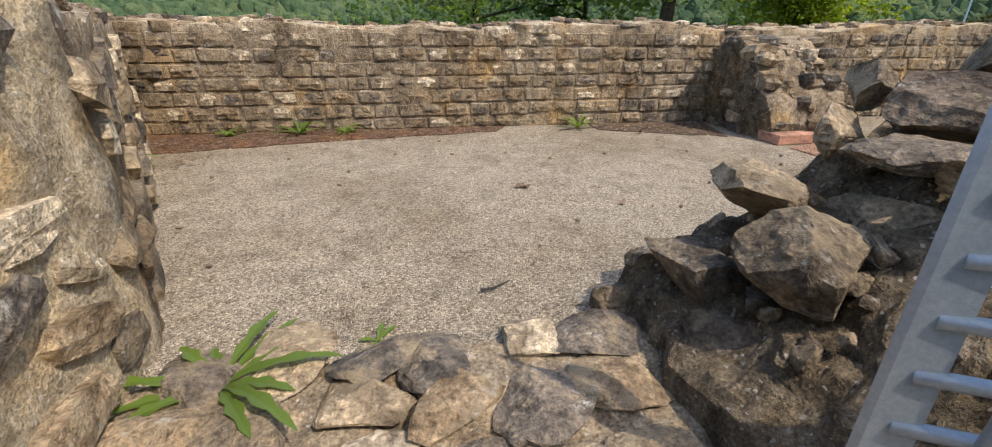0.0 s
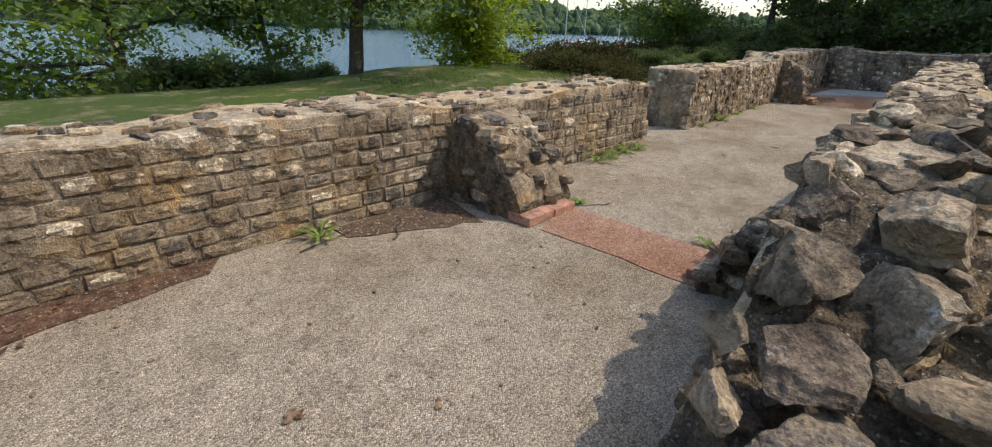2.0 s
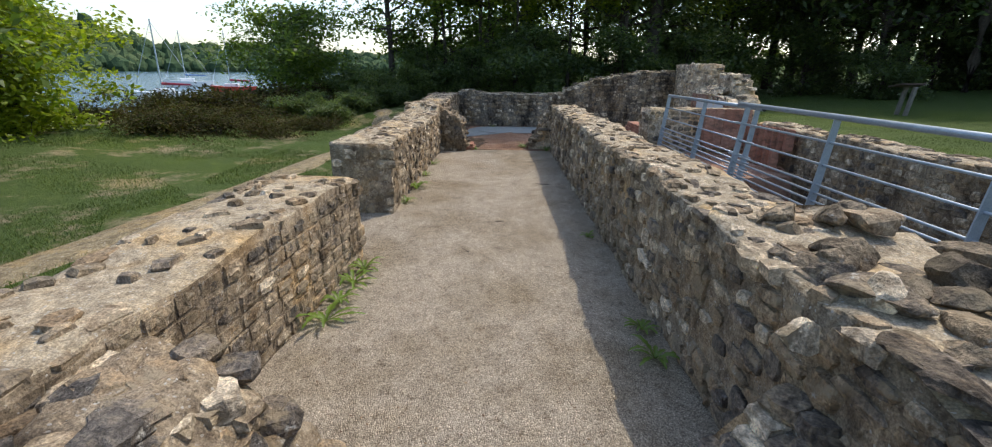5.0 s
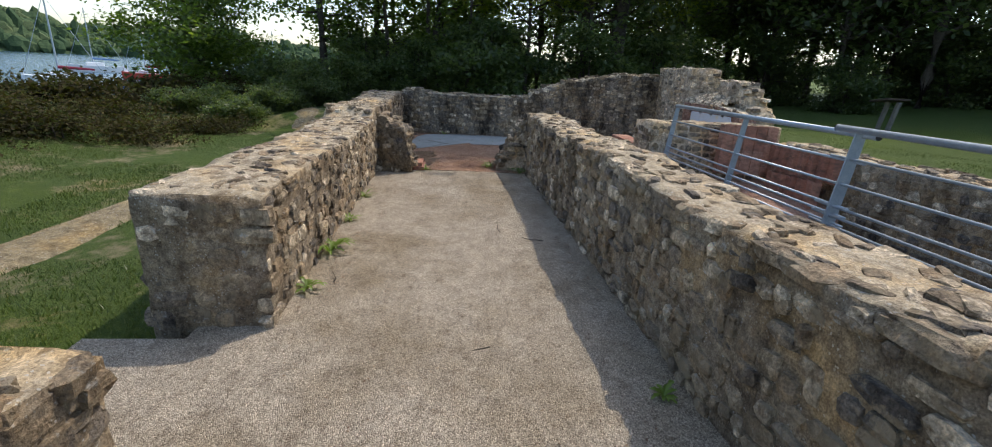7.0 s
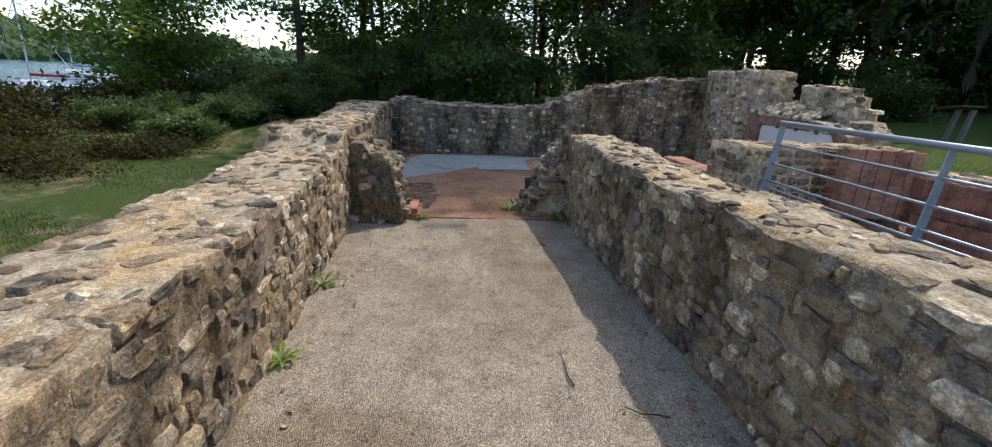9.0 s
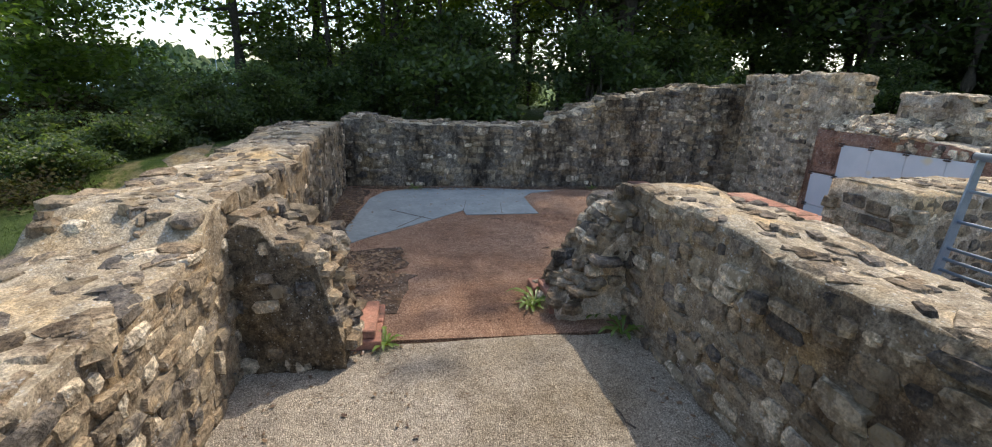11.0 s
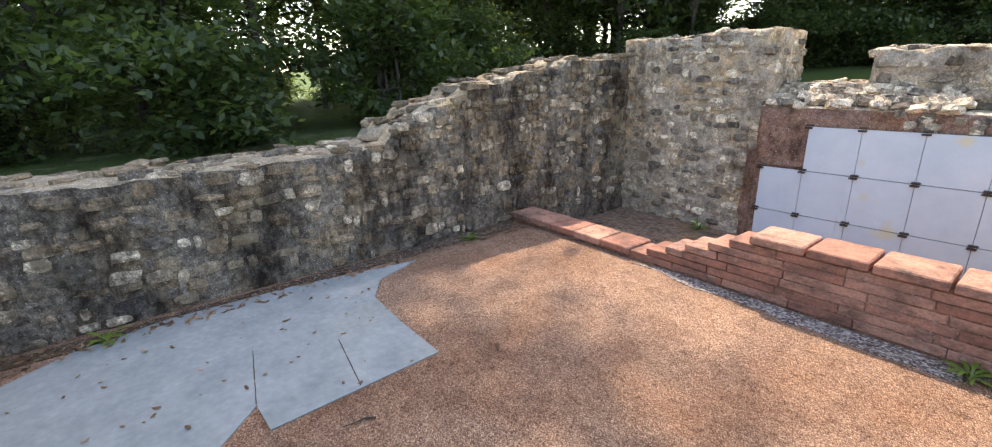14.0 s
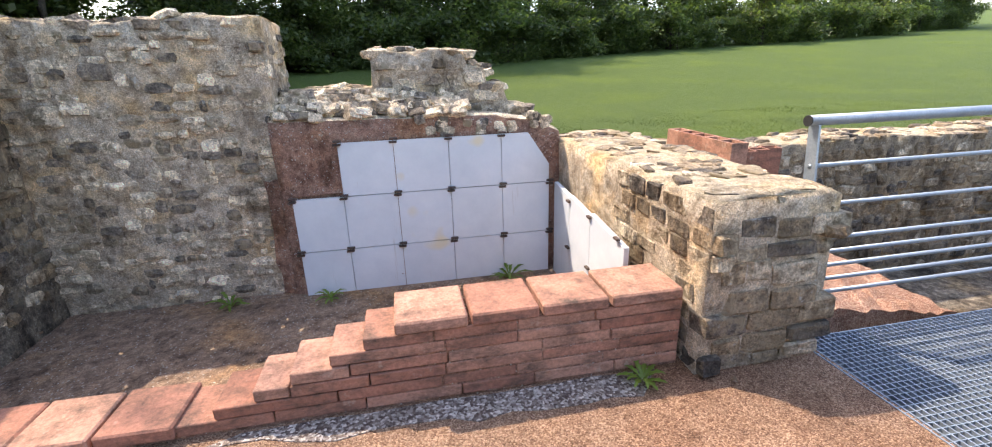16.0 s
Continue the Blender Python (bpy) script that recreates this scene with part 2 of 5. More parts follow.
M_MARBLE = marble_mat()
M_STEEL = plain_mat("galvanised_steel", ((0.30, 0.36, 0.42), (0.42, 0.48, 0.53)), 0.45, 0.55, 14, 0.001)
M_BLACK = plain_mat("black_rubber", ((0.02, 0.02, 0.02), (0.035, 0.035, 0.035)), 0.6)
M_CLIP = plain_mat("rusted_iron", ((0.06, 0.045, 0.04), (0.14, 0.10, 0.08)), 0.7, 0.4, 40)
M_BRICK = brick_mat("red_roman_brick")
M_WOOD = plain_mat("weathered_wood", ((0.14, 0.13, 0.115), (0.26, 0.24, 0.21)), 0.85, 0, 12)
M_BARK = plain_mat("bark", ((0.045, 0.038, 0.03), (0.12, 0.10, 0.08)), 0.95, 0, 14, 0.03)
M_LEAF_OAK = leaf_mat("oak_leaves", ((0.075, 0.115, 0.035), (0.11, 0.165, 0.045), (0.17, 0.225, 0.075)), 0.62)
M_LEAF_YEL = leaf_mat("bright_yellow_green_leaves", ((0.13, 0.19, 0.02), (0.22, 0.28, 0.03), (0.32, 0.36, 0.05)), 0.5)
M_LEAF_DK = leaf_mat("dark_evergreen_leaves", ((0.06, 0.09, 0.045), (0.10, 0.145, 0.07), (0.17, 0.21, 0.11)), 0.55, 0.5)
M_LEAF_BR = leaf_mat("brownish_scrub_leaves", ((0.05, 0.04, 0.025), (0.07, 0.06, 0.03), (0.06, 0.075, 0.03)), 0.25, 0.08)
M_LEAF_DEAD = leaf_mat("dead_brown_leaves", ((0.10, 0.05, 0.03), (0.19, 0.11, 0.065), (0.30, 0.20, 0.13), (0.14, 0.08, 0.05)), 0.1)
M_WEED = leaf_mat("weed_leaves", ((0.07, 0.14, 0.02), (0.13, 0.21, 0.035), (0.20, 0.24, 0.06)), 0.35)
M_GRASS_BL = leaf_mat("grass_blades", ((0.05, 0.085, 0.02), (0.08, 0.125, 0.03), (0.13, 0.15, 0.05)), 0.3)


def ground_mat():
    m, nt, bsdf, pos = base("mown_grass_ground", 0.95)
    g, mid, big = noise_at(nt, pos, 45, 5, 0.8), noise_at(nt, pos, 5, 6, 0.75), noise_at(nt, pos, 0.35, 4)
    c = ramp(nt, g, ((0.3, (0.035, 0.062, 0.011)), (0.5, (0.068, 0.11, 0.02)), (0.72, (0.115, 0.155, 0.034))))
    c = mix(nt, c, (0.125, 0.165, 0.04), step(nt, mid, 0.54, 0.76))
    dry = noise_at(nt, pos, 0.9, 6, 0.75)
    sep = nt.nodes.new("ShaderNodeSeparateXYZ")
    nt.links.new(pos, sep.inputs[0])
    bank = step(nt, sep.outputs["Y"], -4.0, 4.0)
    thin = nt.nodes.new("ShaderNodeMath")
    thin.operation = "MULTIPLY"
    nt.links.new(step(nt, dry, 0.52, 0.64), thin.inputs[0])
    nt.links.new(bank, thin.inputs[1])
    c = mix(nt, c, (0.30, 0.25, 0.15), thin.outputs[0])
    c = mix(nt, c, mix(nt, c, (1.2, 1.15, 0.8), 1.0, "MULTIPLY"), step(nt, big, 0.48, 0.65))
    nt.links.new(c, bsdf.inputs["Base Color"])
    bump(nt, bsdf, ((g, 1.0), (mid, 1.0)), 0.04)
    return m


M_GROUND = ground_mat()


def water_mat():
    m, nt, bsdf, pos = base("river_water", 0.12)
    bsdf.inputs["Base Color"].default_value = (0.05, 0.11, 0.15, 1)
    bsdf.inputs["Specular IOR Level"].default_value = 0.5
    bump(nt, bsdf, ((noise_at(nt, pos, 1.2, 5, 0.65, (1, 1.6, 1)), 1.0),), 0.12)
    return m


M_WATER = water_mat()

# ---- helpers of this scene ----


def part(name, bm, material, parent=None, label="", smooth=False):
    me = bpy.data.meshes.new(name)
    bm.to_mesh(me)
    bm.free()
    me.materials.append(material)
    if smooth:
        me.polygons.foreach_set("use_smooth", [True] * len(me.polygons))
    ob = new(name, me)
    ob.parent = parent
    return tagged(ob, label)


def mesh_part(name, verts, faces, material, parent=None, label="", smooth=False, kind=""):
    me = bpy.data.meshes.new(name)
    me.from_pydata(verts, [], faces)
    me.materials.append(material)
    if smooth:
        me.polygons.foreach_set("use_smooth", [True] * len(me.polygons))
    me.update()
    ob = new(name, me)
    ob.parent = parent
    return tagged(ob, label, kind=kind)


def box_bm(x0, x1, y0, y1, z0, z1, bevel=0.0, bm=None, rot=None):
    bm2 = bmesh.new()
    m = Matrix.Translation(((x0 + x1) / 2, (y0 + y1) / 2, (z0 + z1) / 2))
    if rot is not None:
        m = m @ rot
    bmesh.ops.create_cube(bm2, size=1, matrix=m @ Matrix.Diagonal((x1 - x0, y1 - y0, z1 - z0, 1)))
    if bevel:
        bmesh.ops.bevel(bm2, geom=bm2.edges[:], offset=bevel, segments=1, affect="EDGES")
    if bm is None:
        return bm2
    tmp = bpy.data.meshes.new("tmp")
    bm2.to_mesh(tmp)
    bm2.free()
    bm.from_mesh(tmp)
    bpy.data.meshes.remove(tmp)
    return bm


def tube_bm(a, b, r, n=10, r2=None, bm=None):
    a, b = Vector(a), Vector(b)
    bm = bm or bmesh.new()
    q = (b - a).to_track_quat("Z", "Y").to_matrix().to_4x4()
    bmesh.ops.create_cone(bm, cap_ends=True, segments=n, radius1=r, radius2=r if r2 is None else r2, depth=(b - a).length,
                          matrix=Matrix.Translation((a + b) / 2) @ q)
    return bm


def n3(p, s):
    return noise.noise(Vector(p) * s)


# chamfered stone shapes shared by all walls
def stone_shape(seed, chamfer, rough):
    rng = random.Random(seed)
    bm = bmesh.new()
    bmesh.ops.create_cube(bm, size=1)
    bmesh.ops.bevel(bm, geom=bm.edges[:], offset=chamfer, segments=1, affect="EDGES")
    for v in bm.verts:
        v.co += Vector((rng.uniform(-1, 1), rng.uniform(-1, 1), rng.uniform(-1, 1))) * rough
    bmesh.ops.triangulate(bm, faces=bm.faces[:])
    verts = [tuple(v.co) for v in bm.verts]
    faces = [[v.index for v in f.verts] for f in bm.faces]
    bm.free()
    return verts, faces


ASHLAR = [stone_shape(i, 0.09, 0.05) for i in range(10)]
RUBBLE = [stone_shape(50 + i, 0.2, 0.10) for i in range(12)]
FLAT = [stone_shape(90 + i, 0.12, 0.13) for i in range(12)]


def blob_shape(seed):
    """A stone with a rough, uneven outline and a bulging broken face."""
    rng = random.Random(seed)
    bm = bmesh.new()
    bmesh.ops.create_cube(bm, size=1)
    bmesh.ops.subdivide_edges(bm, edges=bm.edges[:], cuts=1, use_grid_fill=True)
    for v in bm.verts:
        on = sum(abs(c) > 0.4 for c in v.co)
        v.co *= {1: 1.02, 2: 0.95, 3: 0.80}.get(on, 1)
        v.co += Vector((rng.uniform(-1, 1), rng.uniform(-0.6, 0.6), rng.uniform(-1, 1))) * 0.075
    bmesh.ops.triangulate(bm, faces=bm.faces[:])
    verts = [tuple(v.co) for v in bm.verts]
    faces = [[v.index for v in f.verts] for f in bm.faces]
    bm.free()
    return verts, faces


BLOB = [blob_shape(200 + i) for i in range(14)]
SHARED = {}


def shared_mesh(kind, i, mat):
    key = (id(kind), i, mat.name)
    if key not in SHARED:
        me = bpy.data.meshes.new("stone")
        me.from_pydata(kind[i][0], [], kind[i][1])
        me.materials.append(mat)
        SHARED[key] = me
    return SHARED[key]


class Pieces:
    """Stones of one wall: single ones up to a limit, the rest joined into one part."""

    def __init__(self, parent, name, mat, mat_joined, near, limit=300):
        self.parent, self.name, self.mat, self.matj, self.near, self.limit = parent, name, mat, mat_joined, near, limit
        self.count, self.v, self.f = 0, [], []

    def add(self, kind, i, m):
        p = m.translation
        if self.count < self.limit and self.near(p):
            ob = new(self.name, shared_mesh(kind, i, self.mat))
            ob.matrix_world = m
            ob.parent = self.parent
            self.count += 1
        else:
            k = len(self.v)
            self.v += [tuple(m @ Vector(c)) for c in kind[i][0]]
            self.f += [[a + k for a in f] for f in kind[i][1]]

    def done(self):
        if self.v:
            mesh_part(self.name + "_rest", self.v, self.f, self.matj, self.parent, kind="stuff")


def wall_core(name, p0, p1, thick, top, mat, label, mat_top=None, bottom=-0.3, amp=0.012, seg=0.06, ragged0=0.0, ragged1=0.0, category="wall"):
    """A rough masonry body from p0 to p1; its face lies on that line, its thickness to the left of it. top(u) is its height."""
    p0, p1 = Vector((*p0, 0)), Vector((*p1, 0))
    d = (p1 - p0).normalized()
    nrm = Vector((-d.y, d.x, 0))
    length = (p1 - p0).length
    nu = max(4, int(length / seg))
    nz, nt_ = 12, max(5, int(abs(thick) / 0.07))
    prof = [(0.0, i / nz) for i in range(nz)] + [(i / nt_, 1.0) for i in range(nt_ + 1)] + [(1.0, 1 - i / nz) for i in range(1, nz + 1)]
    verts, faces, tops = [], [], []
    for a in range(nu + 1):
        u = length * a / nu
        for s, h in prof:
            z = bottom + (top(u) - bottom) * h
            p = p0 + d * u + nrm * (thick * s) + Vector((0, 0, z))
            if h == 1.0 and s in (0.0, 1.0):
                p.z -= 0.015
            j = Vector((n3(p, 5.1), n3(p + Vector((9, 3, 1)), 5.1), n3(p + Vector((4, 7, 5)), 5.1))) * amp
            j += Vector((n3(p, 16), n3(p + Vector((2, 8, 1)), 16), n3(p + Vector((5, 1, 9)), 16))) * amp * 0.8
            verts.append(p + j)
    n = len(prof)
    for a in range(nu):
        for b in range(n - 1):
            faces.append((a * n + b, a * n + b + 1, (a + 1) * n + b + 1, (a + 1) * n + b))
            tops.append(1 if nz <= b < nz + nt_ else 0)
    for a, rev in ((0, True), (nu, False)):
        ring = [a * n + b for b in range(n)]
        # end caps as strips between the two faces
        for b in range((n - 1) // 2):
            q = (ring[b], ring[b + 1], ring[n - 2 - b], ring[n - 1 - b])
            if len(set(q)) == 4:
                faces.append(q if not rev else q[::-1])
            else:
                faces.append(tuple(dict.fromkeys(q if not rev else q[::-1])))
            tops.append(0)
    me = bpy.data.meshes.new(name)
    me.from_pydata([tuple(v) for v in verts], [], [f[::-1] for f in faces])
    me.materials.append(mat)
    me.materials.append(mat_top or mat)
    me.polygons.foreach_set("material_index", tops)
    me.polygons.foreach_set("use_smooth", [True] * len(me.polygons))
    me.update()
    ob = new(name, me)
    return tagged(ob, label, category, kind="structure")


def face_frame(p0, p1):
    p0, p1 = Vector((*p0, 0)), Vector((*p1, 0))
    d = (p1 - p0).normalized()
    return p0, d, Vector((-d.y, d.x, 0)), (p1 - p0).length


def lay_face(pieces, p0, p1, top, kind, w, h, seed, proud=0.012, depth=0.08, skip=0.0, z0=0.0, vary=0.35, gap=0.012, tilt=2.0, inward=1, shrink=1.0):
    """Courses of stones on the face from p0 to p1; inward=1 where the wall lies to the left of the line."""
    rng = random.Random(seed)
    o, d, nrm, length = face_frame(p0, p1)
    nrm = nrm * inward
    ang = math.atan2(d.y, d.x)
    z, row = z0, 0
    while z < 2.2:
        ch = h * rng.uniform(1 - vary * 0.5, 1 + vary * 0.5)
        u = -rng.random() * w * 0.5
        while u < length:
            cw = w * rng.uniform(1 - vary, 1 + vary)
            mid = u + cw / 2
            if 0.02 < mid < length - 0.02 and z + ch * 0.9 < top(mid) and rng.random() >= skip:
                jz = rng.uniform(-1, 1) * max(0.0, vary - 0.2) * 0.9 * ch
                out = proud * rng.uniform(0.35, 1.3)
                p = o + d * mid + nrm * (depth / 2 - out) + Vector((0, 0, z + ch / 2 + jz))
                m = Matrix.Translation(p) @ Matrix.Rotation(ang, 4, "Z") @ Matrix.Rotation(radians(rng.uniform(-tilt, tilt)), 4, "Y")
                tall = (ch - gap) * rng.uniform(1 - vary * 0.5, 1 + vary * 0.3)
                m = m @ Matrix.Diagonal((max((cw - gap) * shrink, 0.03), depth, max(tall * shrink, 0.025), 1))
                pieces.add(kind, int(rng.random() * len(kind)), m)
            u += cw
        z += ch
        row += 1


def lay_top(pieces, p0, p1, thick, top, seed, count, size=(0.08, 0.2), inset=0.04, lift=0.018, edge=True):
    """Flat stones bedded in the capping."""
    rng = random.Random(seed)
    o, d, nrm, length = face_frame(p0, p1)
    ang = math.atan2(d.y, d.x)
    for _ in range(count):
        u = rng.uniform(0.05, length - 0.05)
        s = rng.uniform(inset, thick - inset)
        a, b, c = rng.uniform(*size), rng.uniform(size[0] * 0.6, size[1] * 0.6), rng.uniform(0.03, 0.07)
        p = o + d * u + nrm * s + Vector((0, 0, top(u) - c / 2 + lift * rng.uniform(0.1, 1.7)))
        m = Matrix.Translation(p) @ Matrix.Rotation(ang + rng.gauss(0, 0.5), 4, "Z") @ Matrix.Rotation(rng.gauss(0, 0.09), 4, "X") @ Matrix.Rotation(rng.gauss(0, 0.09), 4, "Y")
        pieces.add(BLOB, rng.randrange(len(BLOB)), m @ Matrix.Diagonal((a, b, c, 1)))
    if edge:
        for s in (0.055, thick - 0.055):
            u = 0.0
            while u < length - 0.05:
                a = rng.uniform(0.1, 0.24)
                c = rng.uniform(0.06, 0.09)
                if rng.random() < 0.62:
                    p = o + d * (u + a / 2) + nrm * (s + rng.uniform(-0.01, 0.02)) + Vector((0, 0, top(u + a / 2) - c / 2 + rng.uniform(-0.008, 0.014)))
                    m = Matrix.Translation(p) @ Matrix.Rotation(ang + rng.gauss(0, 0.06), 4, "Z") @ Matrix.Rotation(rng.gauss(0, 0.05), 4, "X")
                    pieces.add(RUBBLE, rng.randrange(len(RUBBLE)), m @ Matrix.Diagonal((a - 0.008, rng.uniform(0.1, 0.16), c, 1)))
                u += a


def boulder_bm(at, size, seed, turn=(0, 0, 0), cuts=10, level=3):
    """A broken block: a sphere cut flat on several sides, roughened."""
    rng = random.Random(seed)
    bm = bmesh.new()
    bmesh.ops.create_icosphere(bm, subdivisions=level + 1, radius=1)
    planes = []
    for _ in range(cuts):
        n = Vector((rng.gauss(0, 1), rng.gauss(0, 1), rng.gauss(0, 1))).normalized()
        planes.append((n, rng.uniform(0.42, 0.66)))
    off = Vector((rng.uniform(0, 50), rng.uniform(0, 50), 0))
    m = pose(*at, *turn) @ Matrix.Diagonal((*(0.5 * s / 0.84 for s in size), 1))
    for v in bm.verts:
        for n, k in planes:
            e = v.co.dot(n) - k
            if e > 0:
                v.co -= n * e
        v.co *= 1 + 0.10 * noise.noise(v.co * 2.1 + off) + 0.09 * noise.noise(v.co * 5 + off) + 0.05 * noise.noise(v.co * 13 + off)
        v.co = m @ v.co
    return bm


def in_x(a, b, ya=-99, yb=99):
    return lambda p: a <= p.x <= b and ya <= p.y <= yb

# ---- ground, water, far shore ----


def smooth(a, b, t):
    t = min(1.0, max(0.0, (t - a) / (b - a)))
    return t * t * (3 - 2 * t)


def ground_z(x, y):
    z = 0.05 * n3((x, y, 0), 0.5)
    if y > 0:
        z += -0.12 + 0.3 * smooth(7.0, 10.0, y) * smooth(4, 9, x) * (1 - smooth(18, 24, x))
        z -= 4.2 * smooth(11.5 + 0.12 * max(0, 10 - x) + 0.25 * max(0, x - 12), 19 + 0.4 * max(0, x - 12), y)
    south = smooth(-2.9, -3.5, y) if y < 0 else 0
    z += south * (0.36 + 0.068 * max(0, -y - 10) + 0.02 * max(0, 8 - x) * smooth(-5, -25, y))
    if x > 15.7 and y <= 9:
        z += 0.5 * smooth(15.7, 16.3, x) * (1 - south) * (1 - smooth(4, 9, y))
    if -1.9 < x < 15.75 and -3.35 < y < 3.45:
        z = -1.0
    if x <= -1.9 and -3.35 < y < 3.45:
        z -= 0.05
    return z


def axis(lo, hi, fine, far):
    a, s, c = [lo], 0.6, lo
    while c > -far:
        s *= 1.35
        c -= s
        a.insert(0, c)
    k = lo
    while k < hi:
        k += fine
        a.append(k)
    s = 0.6
    while k < far:
        s *= 1.35
        k += s
        a.append(k)
    return a


gx, gy = axis(-4.0, 18.0, 0.3, 900), axis(-5.2, 8.0, 0.3, 900)
gv = [(x, y, ground_z(x, y) if y < 60 else -4.5) for y in gy for x in gx]
gf = [(j * len(gx) + i, j * len(gx) + i + 1, (j + 1) * len(gx) + i + 1, (j + 1) * len(gx) + i) for j in range(len(gy) - 1) for i in range(len(gx) - 1)]
tagged(mesh_part("ground", gv, gf, M_GROUND, smooth=True), "short green grass with worn straw patches", "ground", kind="structure")

WATER = -3.0
bm = bmesh.new()
bmesh.ops.create_grid(bm, x_segments=40, y_segments=40, size=900, matrix=Matrix.Translation((0, 915, WATER)))
tagged(part("water", bm, M_WATER), "calm blue river water beyond the bank", "water", kind="structure")


def far_shore():
    """A wooded ridge across the river, built of many crowns."""
    rng = random.Random(5)
    hill = new("backdrop")
    v, f = [], []
    pts = 90
    for i in range(pts):
        a = radians(-8 + 130 * i / (pts - 1))
        r = 560 + 60 * math.sin(a * 5)
        h = 20 + 24 * smooth(0.55, 0.8, a) * (1 - 0.4 * smooth(1.2, 1.7, a)) + 5 * math.sin(a * 17)
        for k, (dr, z) in enumerate(((0, WATER - 1), (6, WATER + 2), (60, h * 0.7), (140, h), (300, h * 0.8))):
            v.append((math.cos(a) * (r + dr), math.sin(a) * (r + dr), z))
    for i in range(pts - 1):
        for k in range(4):
            f.append((i * 5 + k, i * 5 + k + 1, (i + 1) * 5 + k + 1, (i + 1) * 5 + k))
    mesh_part("hillside", v, f, M_FARWOOD, hill)
    cv, cf = [], []
    ico = bmesh.new()
    bmesh.ops.create_icosphere(ico, subdivisions=2, radius=1)
    iv, jf = [x.co.copy() for x in ico.verts], [[x.index for x in p.verts] for p in ico.faces]
    ico.free()
    for _ in range(2600):
        a = radians(rng.uniform(-8, 122))
        r = 560 + 60 * math.sin(a * 5)
        h = 20 + 24 * smooth(0.55, 0.8, a) * (1 - 0.4 * smooth(1.2, 1.7, a)) + 5 * math.sin(a * 17)
        t = rng.random() ** 1.3
        dr = 4 + 140 * t
        z = WATER + 2 + (h - WATER) * (0.05 + 0.92 * min(1, t * 1.25))
        s = rng.uniform(4, 9)
        tall = rng.uniform(0.8, 1.2) if rng.random() < 0.93 else 2.2
        c = Vector((math.cos(a) * (r + dr), math.sin(a) * (r + dr), z))
        k = len(cv)
        o = Vector((rng.uniform(0, 99), 0, 0))
        cv += [tuple(c + Vector((p.x * s, p.y * s, p.z * s * tall)) * (1 + 0.45 * noise.noise(p * 2.3 + o))) for p in iv]
        cf += [[q + k for q in p] for p in jf]
    mesh_part("treetops", cv, cf, M_FARWOOD, hill, kind="stuff")
    tagged(hill, "distant wooded shore across the river", "hillside", kind="structure")


M_FARWOOD = leaf_mat("distant_woods", ((0.05, 0.085, 0.05), (0.07, 0.11, 0.06), (0.11, 0.14, 0.075)), 0.1, 0.03)
far_shore()

# ---- floors ----


def sheet(name, outline, z, mat, label, category, thick=0.06, kind="structure", parent=None):
    bm = bmesh.new()
    f = bm.faces.new([bm.verts.new((x, y, z)) for x, y in outline])
    if f.normal.z < 0:
        f.normal_flip()
    r = bmesh.ops.extrude_face_region(bm, geom=[f])
    bmesh.ops.translate(bm, verts=[e for e in r["geom"] if isinstance(e, bmesh.types.BMVert)], vec=(0, 0, -thick))
    bmesh.ops.recalc_face_normals(bm, faces=bm.faces[:])
    return tagged(part(name, bm, mat, parent), label, category, kind=kind)


def wavy(a, b, n, amp, seed):
    rng = random.Random(seed)
    return [(a[0] + (b[0] - a[0]) * i / n + rng.uniform(-amp, amp) * (0 < i < n), a[1] + (b[1] - a[1]) * i / n + rng.uniform(-amp, amp) * (0 < i < n)) for i in range(n)]


sheet("floor", [(-2.0, 3.7), (-1.2, 0.75), (-0.6, 0.74), (0.62, 0.74), (0.9, 0.6), (11.03, 0.6)] + wavy((11.03, 0.9), (11.05, 3.5), 12, 0.02, 4) + [(6.4, 3.5), (6.4, 4.0), (5.3, 4.0), (5.3, 3.5)],
      0.0, M_FLOOR, "worn buff and grey gravel concrete corridor floor", "floor", 0.2)
sheet("floor_2", [(11.05, -1.05), (15.6, -1.05), (15.6, 3.5)] + wavy((11.06, 3.5), (11.06, 0.0), 12, 0.015, 4), 0.002, M_RED, "reddish brown gravel floor of the end room", "floor", 0.2)
sheet("floor_3", wavy((2.45, 1.3), (2.46, 2.45), 8, 0.012, 8) + wavy((2.95, 2.45), (2.94, 1.3), 8, 0.012, 9), 0.005, M_PINK, "crushed red tile threshold strip in the floor", "floor", 0.1)
sheet("floor_4", [(11.7, -2.9), (15.6, -2.9), (15.6, -1.1), (11.7, -1.1)], -0.21, mortar_mat("bath_earth", ((0.13, 0.085, 0.058), (0.28, 0.19, 0.135), (0.38, 0.27, 0.19)), 0.2, 0.012), "damp earth floor of the sunken bath", "floor", 0.2)
sheet("floor_5", [(0.9, -3.1), (11.1, -3.1), (11.1, 0.6), (0.9, 0.6)], -0.85, M_MORTAR_DK, "dark earth and concrete floor of the sunken heated room", "floor", 0.3)
slab = sheet("slate_sheet", [(12.45, 3.14), (12.62, 3.08), (12.99, 2.77), (13.45, 2.28), (13.99, 1.75), (13.78, 1.74), (13.8, 1.3), (13.82, 0.88), (14.25, 0.88), (14.68, 0.86), (14.93, 0.7),
                                 (15.08, 0.32), (15.24, 1.2), (15.27, 2.0), (15.17, 2.45), (15.0, 2.72), (14.6, 2.87), (14.0, 2.93), (13.3, 3.0), (12.9, 3.1)],
             0.009, M_SLAB, "pale blue-grey slate paving remnant with ragged edge", "paving", 0.03, kind="structure")

